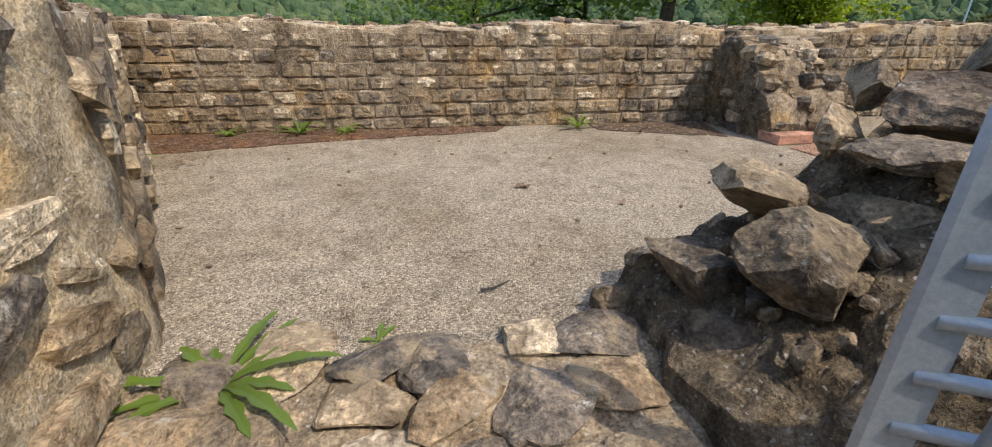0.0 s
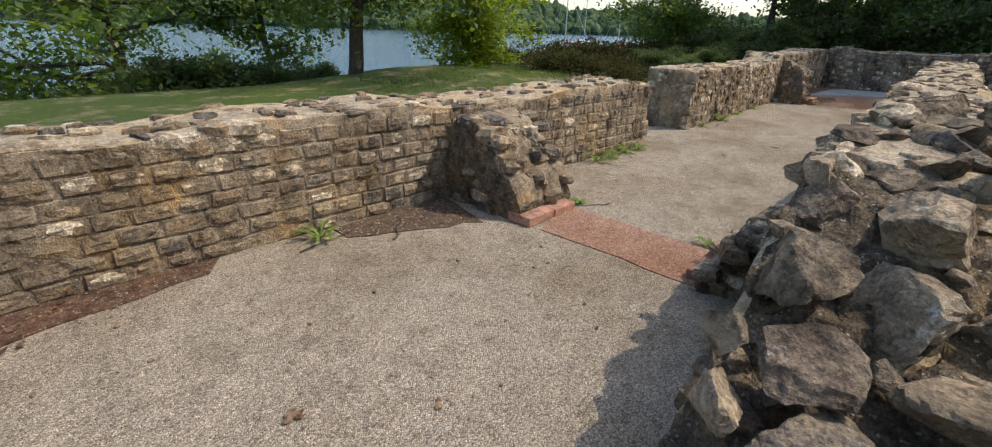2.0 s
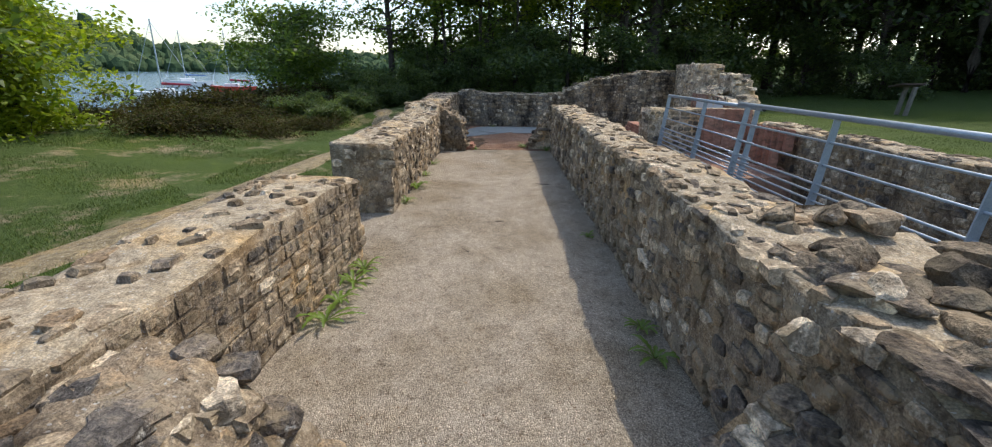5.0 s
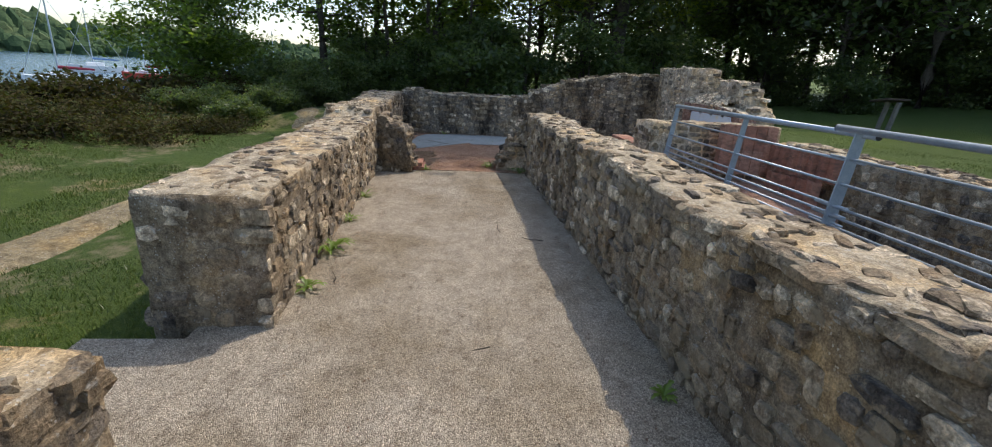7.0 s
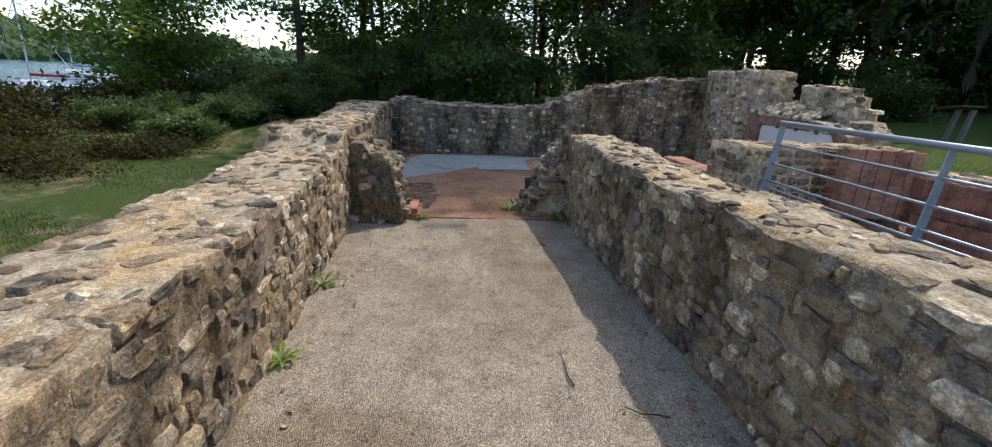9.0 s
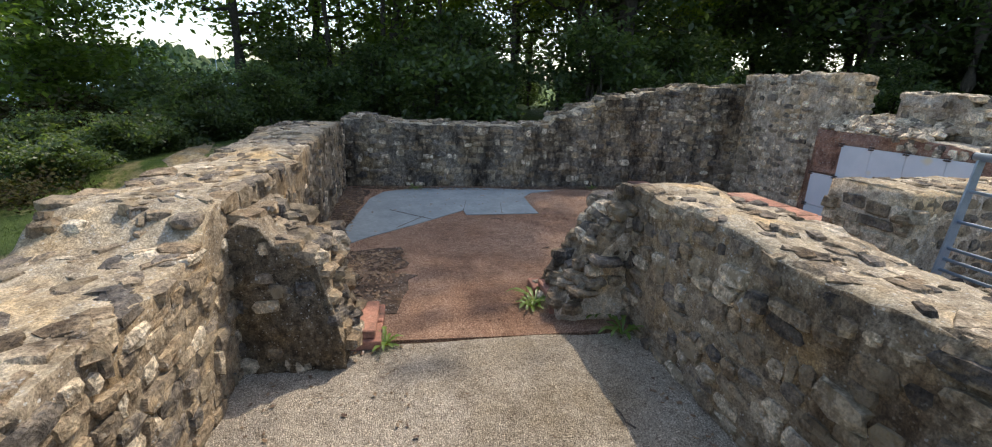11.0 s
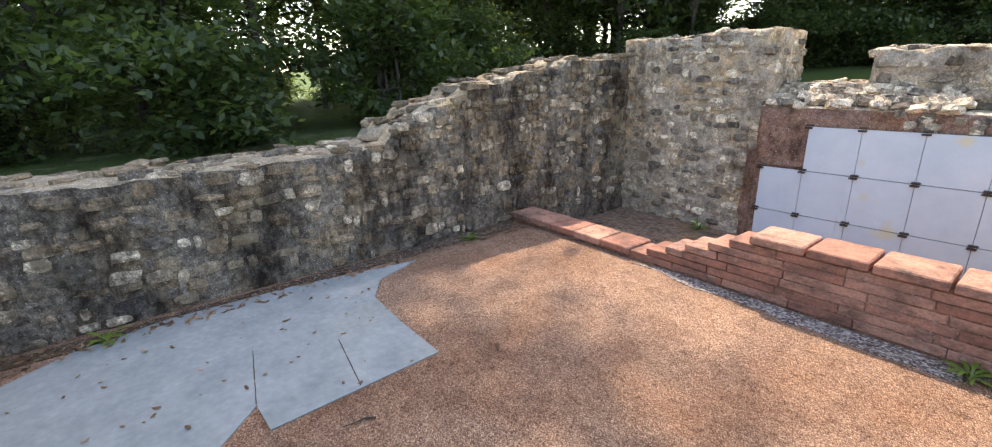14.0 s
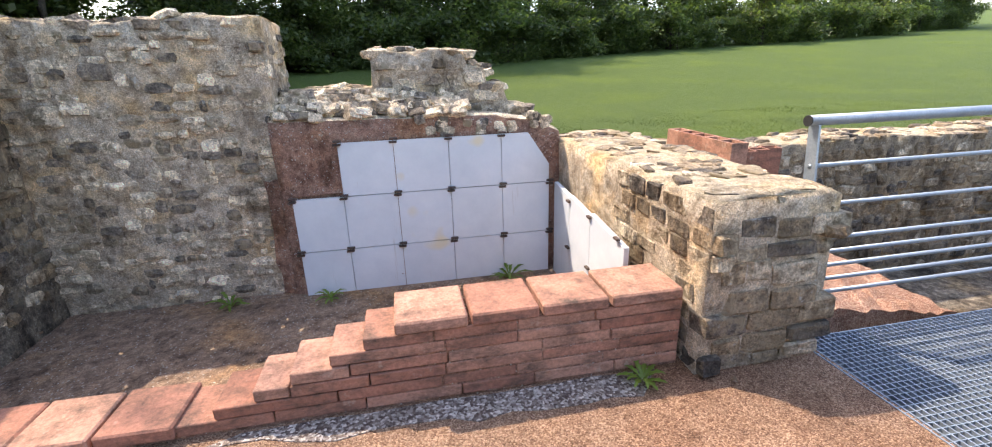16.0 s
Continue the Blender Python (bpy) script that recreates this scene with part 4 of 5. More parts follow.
lay_top(ps, (13.84, -2.98), (11.85, -2.98), 0.37, lambda u: m_top(1.99 - u), 83, 30)
ps.done()
s_top = slope((0, 0.92), (0.2, 1.0), (0.5, 1.06), (2.0, 1.08))
w3 = wall_core("wall_bath_south_3", (11.8, -2.69), (13.86, -2.69), -0.3, s_top, M_PLASTER, "pink tile mortar backing behind the marble lining", M_STONE_PALE_J, bottom=-0.5, amp=0.012)
ps = Pieces(w3, "stone", M_STONE_PALE, M_STONE_PALE_J, in_x(10, 20))
rng = random.Random(84)
for i in range(120):
    u, s = rng.uniform(0.7, 2.0), rng.random()
    z = s_top(u) + 0.14 * s
    m = Matrix.Translation((11.8 + u, -2.7 - 0.3 * s, z)) @ Matrix.Rotation(radians(28), 4, "X") @ Matrix.Rotation(rng.uniform(-0.6, 0.6), 4, "Z")
    ps.add(FLAT, rng.randrange(12), m @ Matrix.Diagonal((rng.uniform(0.08, 0.18), rng.uniform(0.06, 0.1), 0.06, 1)))
for i in range(26):
    p = Vector((rng.uniform(11.9, 12.9), -2.69, rng.uniform(0.93, 1.05)))
    ps.add(RUBBLE, rng.randrange(12), Matrix.Translation(p) @ Matrix.Diagonal((0.07, 0.03, 0.06, 1)))
ps.done()

# wall between bath and heated room, ending in a square pier
ST = "stubby wall end of squared stones with mortar top"
ws = wall_core("wall_stub", (11.74, -0.88), (11.82, -3.0), -0.64, lambda u: 0.84 + 0.01 * math.sin(u * 9), M_MORTAR_PALE, ST, M_MORTAR_TOP, bottom=-0.9, amp=0.014)
ps = Pieces(ws, "stone", M_STONE, M_STONE_J, in_x(0, 20))
lay_face(ps, (11.10, -0.88), (11.74, -0.88), lambda u: 0.84, ASHLAR, 0.19, 0.105, 91, proud=0.004, depth=0.1, vary=0.42, gap=0.012, inward=-1)
lay_face(ps, (11.74, -0.88), (11.78, -1.7), lambda u: 0.84, ASHLAR, 0.17, 0.1, 92, proud=0.003, depth=0.1, vary=0.3, skip=0.1, inward=-1, z0=0.0)
lay_face(ps, (11.17, -3.0), (11.1, -0.88), lambda u: 0.84, BLOB, 0.16, 0.1, 95, proud=0.008, depth=0.1, vary=0.4, skip=0.1, inward=-1)
rng = random.Random(94)
for i in range(110):
    p = Vector((rng.uniform(11.16, 11.70), rng.uniform(-2.95, -0.94), 0.822))
    ps.add(FLAT, rng.randrange(12), Matrix.Translation(p) @ Matrix.Rotation(rng.uniform(0, 6), 4, "Z") @ Matrix.Diagonal((rng.uniform(0.06, 0.16), rng.uniform(0.05, 0.1), 0.05, 1)))
ps.done()

# worn path through the grass
pv, pf = [], []
for i in range(60):
    x = 1.0 + 0.32 * i
    yc = 6.35 - 0.28 * (x - 3) + 0.0195 * (x - 3) ** 2 if x < 10.5 else 5.35 - 0.12 * (x - 10.5) + 0.03 * (x - 10.5) ** 2
    for k, dy in enumerate((-0.3, -0.15, 0, 0.15, 0.3)):
        y = yc + dy * (1 + 0.5 * n3((x, k, 2), 0.9))
        pv.append((x, y, ground_z(x, y) + 0.035 - 0.05 * (abs(dy) > 0.2)))
for i in range(59):
    for k in range(4):
        pf.append((i * 5 + k, i * 5 + k + 1, i * 5 + k + 6, i * 5 + k + 5))
tagged(mesh_part("path", pv, pf, mortar_mat("trodden_earth", ((0.16, 0.13, 0.08), (0.27, 0.225, 0.14), (0.34, 0.29, 0.19)), 0.0, 0.02), smooth=True), "narrow trodden earth path through grass", "path", kind="structure")

# ---- red brick step wall of the bath ----


def brick_bench():
    top = new("brick_wall")
    rng = random.Random(21)
    ybk, yfr = -1.24, -0.98
    bm = box_bm(11.78, 13.0, ybk + 0.02, yfr - 0.008, -0.25, 0.355)
    box_bm(13.0, 15.42, ybk + 0.02, yfr - 0.012, -0.25, 0.04, bm=bm)
    part("mortar_bed", bm, M_PLASTER, top)
    ch = 0.057
    x_end = [13.98, 13.83, 13.67, 13.52, 13.36, 13.22]
    for c in range(6):
        z = 0.015 + c * ch
        x = 11.78
        while x < x_end[c] - 0.05:
            w = min(rng.uniform(0.3, 0.44), x_end[c] - x)
            if x_end[c] - x - w < 0.12:
                w = x_end[c] - x
            j = rng.uniform(-0.007, 0.004)
            bm = box_bm(x + 0.003, x + w - 0.003, ybk, yfr + j, z + 0.003, z + ch - 0.003, 0.004)
            part("brick", bm, M_BRICK, top)
            x += w
    for x0, x1 in ((11.79, 12.14), (12.15, 12.46), (12.47, 12.77), (12.78, 13.09)):
        bm = box_bm(x0 + 0.004, x1 - 0.004, ybk - 0.02, yfr + 0.02, 0.363, 0.418, 0.008)
        part("coping_tile", bm, M_BRICK, top)
    for i, x0 in enumerate((13.97, 14.27, 14.56, 14.86, 15.15)):
        bm = box_bm(x0, x0 + 0.285, ybk - 0.02, yfr + 0.02, 0.03, 0.09, 0.008, rot=Matrix.Rotation(radians(rng.uniform(-1.5, 1.5)), 4, "Z"))
        part("coping_tile", bm, M_BRICK, top)
    tagged(top, "low red brick wall stepping down to a tile kerb", "brick wall", kind="structure")


brick_bench()


# ---- marble lining ----


def lining():
    group = new("marble_lining")
    y = -2.645
    xs = (13.78, 13.43, 13.05, 12.66, 12.27, 11.9)

    def plate(pts, flip=None):
        bm = bmesh.new()
        f = bm.faces.new([bm.verts.new(p) for p in pts])
        r = bmesh.ops.extrude_face_region(bm, geom=[f])
        bmesh.ops.translate(bm, verts=[e for e in r["geom"] if isinstance(e, bmesh.types.BMVert)], vec=flip)
        bmesh.ops.recalc_face_normals(bm, faces=bm.faces[:])
        return part("marble_panel", bm, M_MARBLE, group)

    for r, (z0, z1) in enumerate(((-0.21, 0.128), (0.134, 0.528), (0.534, 0.91))):
        for i in range(5):
            if r == 2 and i == 0:
                continue
            a, b = xs[i] - 0.002, xs[i + 1] + 0.002
            if r == 2 and i == 4:
                pts = [(a, y, z0), (b, y, z0), (b, y, 0.67), (b + 0.16, y, z1), (a, y, z1)]
            else:
                pts = [(a, y, z0), (b, y, z0), (b, y, z1), (a, y, z1)]
            plate(pts, (0, -0.03, 0))
    x = 11.865
    ys = (-2.62, -2.28, -1.9, -1.42)
    for i, (a, b) in enumerate(zip(ys, ys[1:])):
        za, zb = 0.53 - 0.02 * i, 0.5 - 0.03 * i
        plate([(x, a + 0.002, -0.21), (x, b - 0.002, -0.21), (x, b - 0.002, zb), (x, a + 0.002, za)], (-0.03, 0, 0))
    for cx in xs[:6]:
        for cz in (0.131, 0.531, 0.915):
            if (cx > 13.5 and cz > 0.6) or (cx < 12 and cz > 0.6):
                continue
            bm = box_bm(cx - 0.028, cx + 0.028, y - 0.005, y + 0.022, cz - 0.02, cz - 0.006, 0.003)
            box_bm(cx - 0.034, cx + 0.022, y - 0.005, y + 0.024, cz + 0.004, cz + 0.018, 0.003, bm=bm)
            part("iron_clip", bm, M_CLIP, group)
    for cy in (-2.28, -1.9, -1.5):
        for cz in (0.131, 0.48):
            bm = box_bm(x - 0.004, x + 0.02, cy - 0.026, cy + 0.026, cz - 0.02, cz - 0.004, 0.003)
            part("iron_clip", bm, M_CLIP, group)
    tagged(group, "white marble wall panels held by rusty iron clips", "wall panels")


lining()

def plaster_band():
    """Broken pink plaster round the marble."""
    rng = random.Random(8)
    inner = [(13.80, -0.22), (13.80, 0.55), (13.46, 0.56), (13.46, 0.93)]
    v, f = [], []
    pts = []
    for (x0, z0), (x1, z1) in zip(inner, inner[1:]):
        n = 9
        for i in range(n):
            pts.append((x0 + (x1 - x0) * i / n, z0 + (z1 - z0) * i / n))
    pts.append(inner[-1])
    for i, (x, z) in enumerate(pts):
        ox, oz = x + 0.15 + 0.03 * rng.random(), z + (0.10 if z > 0.4 else 0) + 0.02 * rng.random()
        for (a, b, yy) in ((x - 0.05, z, -2.70), (x - 0.05, z, -2.665), (ox, oz, -2.675 - 0.05), (ox + 0.02, oz, -2.78)):
            v.append((a, yy, b))
    for i in range(len(pts) - 1):
        for k in range(3):
            f.append((i * 4 + k, i * 4 + k + 1, (i + 1) * 4 + k + 1, (i + 1) * 4 + k))
    tagged(mesh_part("trim_plaster", v, f, M_PLASTER), "broken pink wall plaster beside the marble", "plaster", kind="structure")


plaster_band()


# ---- hollow heating tiles ----


def flue_tile():
    ob = new("flue_tile")
    bm = bmesh.new()
    w, d, h, t = 0.16, 0.12, 0.36, 0.016
    for x0, x1, y0, y1 in ((-w / 2, w / 2, -d / 2, -d / 2 + t), (-w / 2, w / 2, d / 2 - t, d / 2), (-w / 2, -w / 2 + t, -d / 2 + t, d / 2 - t), (w / 2 - t, w / 2, -d / 2 + t, d / 2 - t)):
        box_bm(x0, x1, y0, y1, 0, h, bm=bm)
    part("tile_body", bm, M_BRICK, ob)
    return tagged(ob, "hollow red clay flue tile standing on end", "flue tile", "flue tiles")


tile = flue_tile()
tile.matrix_world = pose(10.88, -1.95, 0.52, 0, 0, 90)
for k in range(1, 5):
    copy_thing(tile, pose(10.88 - 0.01 * k, -1.95 - 0.165 * k, 0.52 - 0.002 * k, 0, 0, 90))
for k in range(5):
    copy_thing(tile, pose(10.88 - 0.01 * k, -1.95 - 0.165 * k, 0.155, 0, 0, 90))
for k in range(7):
    copy_thing(tile, pose(10.68 - 0.15 * k, -2.66 - 0.035 * k, 0.27, 0, 0, -13))
for k in range(5):
    copy_thing(tile, pose(10.55 - 0.16 * k, -2.6 - 0.035 * k, -0.10, 0, 0, -13))
lump("tile_bed", 9.5, 11.0, -3.05, -1.2, lambda s, t: 0.12 - 0.25 * (1 - s) - 0.1 * t, M_PINK, "", None, 0.04, 20, -1.0)
tagged(bpy.data.objects["tile_bed"], "red tile rubble bed under the flue tiles", "rubble", kind="structure")

# ---- walkway and rails ----


def grating():
    ob = new("walkway_grating")
    bm = bmesh.new()
    x0, x1, y0, y1 = 3.3, 11.08, -1.02, 0.40
    for x in (x0, x1 - 0.006):
        box_bm(x, x + 0.006, y0, y1, -0.03, 0.006, bm=bm)
    for y in (y0, y1 - 0.006):
        box_bm(x0, x1, y, y + 0.006, -0.03, 0.006, bm=bm)
    part("grating_frame", bm, M_STEEL, ob)
    v, f = [], []

    def bar(a0, a1, b0, b1, z0, z1):
        k = len(v)
        v.extend(((a0, b0, z0), (a1, b0, z0), (a1, b1, z0), (a0, b1, z0), (a0, b0, z1), (a1, b0, z1), (a1, b1, z1), (a0, b1, z1)))
        f.extend(((k + 4, k + 5, k + 6, k + 7), (k, k + 1, k + 5, k + 4), (k + 1, k + 2, k + 6, k + 5), (k + 2, k + 3, k + 7, k + 6), (k + 3, k, k + 4, k + 7)))

    n = int((x1 - x0) / 0.033)
    for i in range(n):
        x = x1 - 0.033 * (i + 1)
        bar(x, x + 0.005, y0, y1, -0.025, 0.004)
    for i in range(int((y1 - y0) / 0.033)):
        y = y0 + 0.033 * (i + 1)
        bar(x0, x1, y, y + 0.003, -0.012, 0.003)
    mesh_part("grating_mesh", v, f, M_STEEL, ob, kind="stuff")
    tagged(ob, "galvanised steel grating walkway over the sunken room", "walkway")


grating()


def rail(xa, xb, y, posts, z=0.0, lean=0.10):
    """A leaning tubular rail with flat posts, between two ends along x."""
    ob = new("guard_rail")
    top = z + 1.10
    part("handrail", tube_bm((xa, y - lean, top), (xb, y - lean, top), 0.026, 14), M_STEEL, ob, smooth=True)
    for x in (xa, xb):
        s = 1 if x == max(xa, xb) else -1
        part("end_cap", tube_bm((x, y - lean, top), (x + 0.006 * s, y - lean, top), 0.027, 14), M_BLACK, ob, "black plastic end cap")
    heights = (0.20, 0.275, 0.35, 0.425, 0.50, 0.68, 0.88)
    for h in heights:
        part("bar", tube_bm((xa - 0.03, y - lean * h / 1.1, z + h), (xb + 0.03, y - lean * h / 1.1, z + h), 0.0115, 8), M_STEEL, ob, smooth=True)
    for x in posts:
        bm = bmesh.new()
        lo, hi = Vector((x, y + 0.02, z - 0.1)), Vector((x, y - lean, top - 0.02))
        vs = []
        for c, w in ((lo, 0.045), (hi, 0.03)):
            for dx, dy in ((-0.006, -w), (0.006, -w), (0.006, w), (-0.006, w)):
                vs.append(bm.verts.new(c + Vector((dx, dy, 0))))
        for q in ((0, 1, 2, 3), (4, 5, 6, 7), (0, 1, 5, 4), (1, 2, 6, 5), (2, 3, 7, 6), (3, 0, 4, 7)):
            bm.faces.new([vs[i] for i in q])
        bmesh.ops.recalc_face_normals(bm, faces=bm.faces[:])
        part("post", bm, M_STEEL, ob)
    tagged(ob, "galvanised steel guard rail with tubular bars", "railing", "walkway railings")
    return ob


rail(11.06, 7.55, -1.1, (11.02, 9.3, 7.7))
rail(7.72, 1.6, -0.88, (7.5, 5.9, 4.4, 2.9, 1.75), 0.05)


def gate_rail():
    """Short rail end beside the entry."""
    ob = new("guard_rail")
    lo, hi = Vector((0.69, 0.22, -0.12)), Vector((0.775, 0.26, 0.95))
    side = Vector((0.35, -1.0, 0)).normalized()
    d = (hi - lo).normalized()
    wide = Vector((0.9, -0.42, 0)).normalized()
    bm = bmesh.new()
    vs = []
    for c in (lo, hi):
        for a, b in ((-0.03, -0.006), (0.03, -0.006), (0.03, 0.006), (-0.03, 0.006)):
            vs.append(bm.verts.new(c + wide * a + side * b))
    for q in ((0, 1, 2, 3), (4, 5, 6, 7), (0, 1, 5, 4), (1, 2, 6, 5), (2, 3, 7, 6), (3, 0, 4, 7)):
        bm.faces.new([vs[i] for i in q])
    bmesh.ops.recalc_face_normals(bm, faces=bm.faces[:])
    part("post", bm, M_STEEL, ob)
    for k in range(7):
        a = lo + (hi - lo) * (0.16 + 0.075 * k)
        part("bar", tube_bm(a, a + Vector((0.75, -0.42, 0)), 0.0115, 8), M_STEEL, ob, smooth=True)
    part("brace", tube_bm(lo + Vector((0.06, -0.06, 0)), hi + Vector((0.12, -0.08, 0)), 0.018, 10), M_STEEL, ob, smooth=True)
    tagged(ob, "galvanised steel rail end with a flat leaning post", "railing", "walkway railings")


gate_rail()

# ---- information board on the lawn ----


def board():
    ob = new("information_board")
    x, y = 17.0, -10.5
    g = ground_z(x, y)
    for dx in (0, 0.35):
        part("post", box_bm(x + dx - 0.05, x + dx + 0.05, y - 0.12, y - 0.02, g - 0.1, 1.25, 0.008, rot=Matrix.Rotation(radians(-8), 4, "Y")), M_WOOD, ob)
    part("panel", box_bm(x - 0.12, x + 0.5, y - 0.35, y + 0.35, 1.26, 1.31, 0.006, rot=Matrix.Rotation(radians(8), 4, "Y")), M_CLIP, ob, "dark sloping panel")
    tagged(ob, "wooden information lectern with dark panel on grass", "sign")


board()


# ---- boats ----
M_HULL = plain_mat("white_hull", ((0.7, 0.72, 0.74), (0.8, 0.81, 0.82)), 0.3)
M_REDHULL = plain_mat("red_hull", ((0.45, 0.05, 0.03), (0.55, 0.08, 0.05)), 0.3)
M_BLUE = plain_mat("blue_canvas", ((0.05, 0.13, 0.3), (0.08, 0.18, 0.38)), 0.7)
M_MAROON = plain_mat("maroon_sailcover", ((0.2, 0.02, 0.04), (0.28, 0.04, 0.06)), 0.8)


def yacht(x, y, yaw, length, hull, cover, mast, label):
    ob = new("sailing_boat")
    n = 14
    v, f = [], []
    for i in range(n + 1):
        t = i / n
        w = 0.15 * length * (math.sin(math.pi * (0.12 + 0.88 * t) ** 0.8) ** 0.7 if t < 1 else 0.02)
        z = 0.11 * length + 0.03 * length * (t - 0.5) ** 2 * 4 * (1 if t < 0.5 else 0.4)
        u = length * (0.5 - t)
        for s, h in ((-1.0, z), (-0.75, -0.3), (0.75, -0.3), (1.0, z)):
            v.append((u, s * w, h))
    for i in range(n):
        for k in range(4):
            f.append((i * 4 + k, i * 4 + (k + 1) % 4, (i + 1) * 4 + (k + 1) % 4, (i + 1) * 4 + k))
    f += [(0, 1, 2, 3), (n * 4, n * 4 + 3, n * 4 + 2, n * 4 + 1)]
    part_h = mesh_part("hull", v, f, hull, ob, smooth=False)
    part("cabin", box_bm(-0.1 * length, 0.2 * length, -0.08 * length, 0.08 * length, 0.10 * length, 0.18 * length, 0.1), M_HULL, ob)
    if mast:
        part("mast", tube_bm((0.08 * length, 0, 0.1 * length), (0.08 * length, 0, mast), 0.11, 8, 0.08), M_STEEL, ob)
        part("boom", tube_bm((0.08 * length, 0, 0.26 * length), (-0.36 * length, 0, 0.24 * length), 0.2, 8, 0.12), cover, ob)
        part("forestay", tube_bm((0.49 * length, 0, 0.13 * length), (0.08 * length, 0, mast * 0.97), 0.03, 5), M_STEEL, ob)
        part("backstay", tube_bm((-0.49 * length, 0, 0.13 * length), (0.08 * length, 0, mast * 0.97), 0.03, 5), M_STEEL, ob)
    ob.matrix_world = pose(x, y, WATER + 0.1, 0, 0, yaw)
    tagged(ob, label, "boat", "moored boats")


yacht(70, 50, 120, 8.0, M_HULL, M_MAROON, 10.5, "white moored sailing boat with maroon sail cover")
yacht(118, 78, 130, 10.0, M_HULL, M_BLUE, 12.5, "white moored sailing yacht with dark blue sail cover")
yacht(96, 55, 110, 8.0, M_REDHULL, M_MAROON, 11, "red hulled moored sailing boat")
yacht(64, 41, 130, 5.0, M_BLUE, M_BLUE, 0, "small blue moored motor boat")
yacht(130, 45, 100, 8.0, M_REDHULL, M_BLUE, 11, "far moored red sailing boat")
yacht(170, 80, 100, 9.0, M_HULL, M_BLUE, 12, "far moored white sailing yacht")

# ---- trees and bushes ----


def limb_bm(bm, pts, r0, r1, n=7):
    rings = []
    for i, p in enumerate(pts):
        t = i / (len(pts) - 1)
        d = (pts[min(i + 1, len(pts) - 1)] - pts[max(i - 1, 0)]).normalized()
        q = d.to_track_quat("Z", "Y")
        r = r0 + (r1 - r0) * t
        rings.append([bm.verts.new(p + q @ Vector((math.cos(6.2832 * k / n) * r, math.sin(6.2832 * k / n) * r, 0))) for k in range(n)])
    for a, b in zip(rings, rings[1:]):
        for k in range(n):
            bm.faces.new((a[k], a[(k + 1) % n], b[(k + 1) % n], b[k]))


def leaves(rng, centres, per, spread, size, flat=0.6):
    v, f = [], []
    for c, k in centres:
        for _ in range(int(per * k)):
            p = c + Vector((rng.gauss(0, 1), rng.gauss(0, 1), rng.gauss(0, flat))) * spread * k
            a = Vector((rng.gauss(0, 1), rng.gauss(0, 1), rng.gauss(0, 0.6))).normalized()
            b = a.cross(Vector((rng.gauss(0, 0.6), rng.gauss(0, 0.6), 1)).normalized())
            if b.length < 0.1:
                continue
            b = b.normalized()
            s = size * rng.uniform(0.6, 1.3)
            i = len(v)
            v += [tuple(p - a * s * 0.5), tuple(p + b * s * 0.28), tuple(p + a * s * 0.5 + Vector((0, 0, -0.1 * s))), tuple(p - b * s * 0.28)]
            f.append((i, i + 1, i + 2, i + 3))
    return v, f


def tree(name, at, height, trunk_r, clear, crown_r, mat, seed, label, per=60, limbs=16, size=0.2, lean=(0, 0), category="tree", multi=1):
    rng = random.Random(seed)
    ob = new(name)
    bm = bmesh.new()
    centres = []
    for s in range(multi):
        base_p = Vector((rng.uniform(-0.3, 0.3), rng.uniform(-0.3, 0.3), -0.4)) if multi > 1 else Vector((0, 0, -0.4))
        trunk = []
        for i in range(9):
            t = i / 8
            trunk.append(base_p + Vector((lean[0] * t + rng.gauss(0, 0.05) * height * 0.06 * t * 4, lean[1] * t + rng.gauss(0, 0.05) * height * 0.06 * t * 4, height * 0.9 * t)))
        limb_bm(bm, trunk, trunk_r, trunk_r * 0.2, 9)
        for i in range(limbs // multi):
            t = clear + (1 - clear) * (i + rng.random()) / (limbs // multi)
            k = min(7.99, t * 8)
            p = trunk[int(k)].lerp(trunk[int(k) + 1], k % 1)
            a = rng.uniform(0, 6.2832)
            reach = crown_r * (0.45 + 0.75 * math.sin(math.pi * min(1, max(0.08, (t - clear) / (1 - clear) * 0.85 + 0.12)))) * rng.uniform(0.6, 1.05)
            pts = [p]
            for j in range(1, 5):
                q = j / 4
                pts.append(p + Vector((math.cos(a) * reach * q, math.sin(a) * reach * q, reach * (0.35 * q - 0.1 * q * q * rng.uniform(0, 4)))) + Vector((rng.gauss(0, 0.07), rng.gauss(0, 0.07), rng.gauss(0, 0.06))) * reach)
            limb_bm(bm, pts, trunk_r * 0.32 * (1.2 - t * 0.7), trunk_r * 0.04, 5)
            for j in range(1, 5):
                for _ in range(2):
                    c = pts[j] + Vector((rng.gauss(0, 1), rng.gauss(0, 1), rng.gauss(0, 0.6))) * crown_r * 0.14
                    limb_bm(bm, [pts[j], pts[j].lerp(c, 0.6) + Vector((0, 0, 0.03)), c], trunk_r * 0.06, trunk_r * 0.015, 4)
                    centres.append((c, rng.uniform(0.7, 1.3) * (0.6 + 0.12 * j)))
    part("trunk", bm, M_BARK, ob, smooth=True)
    v, f = leaves(rng, centres, per, crown_r * 0.13, size)
    mesh_part("crown", v, f, mat, ob, kind="stuff")
    ob.matrix_world = pose(*at)
    return tagged(ob, label, category)


def gz(x, y, turn=0.0, s=1.0):
    return pose(x, y, ground_z(x, y), 0, 0, turn) @ Matrix.Diagonal((s, s, s, 1))


def at_ground(x, y):
    return (x, y, ground_z(x, y))


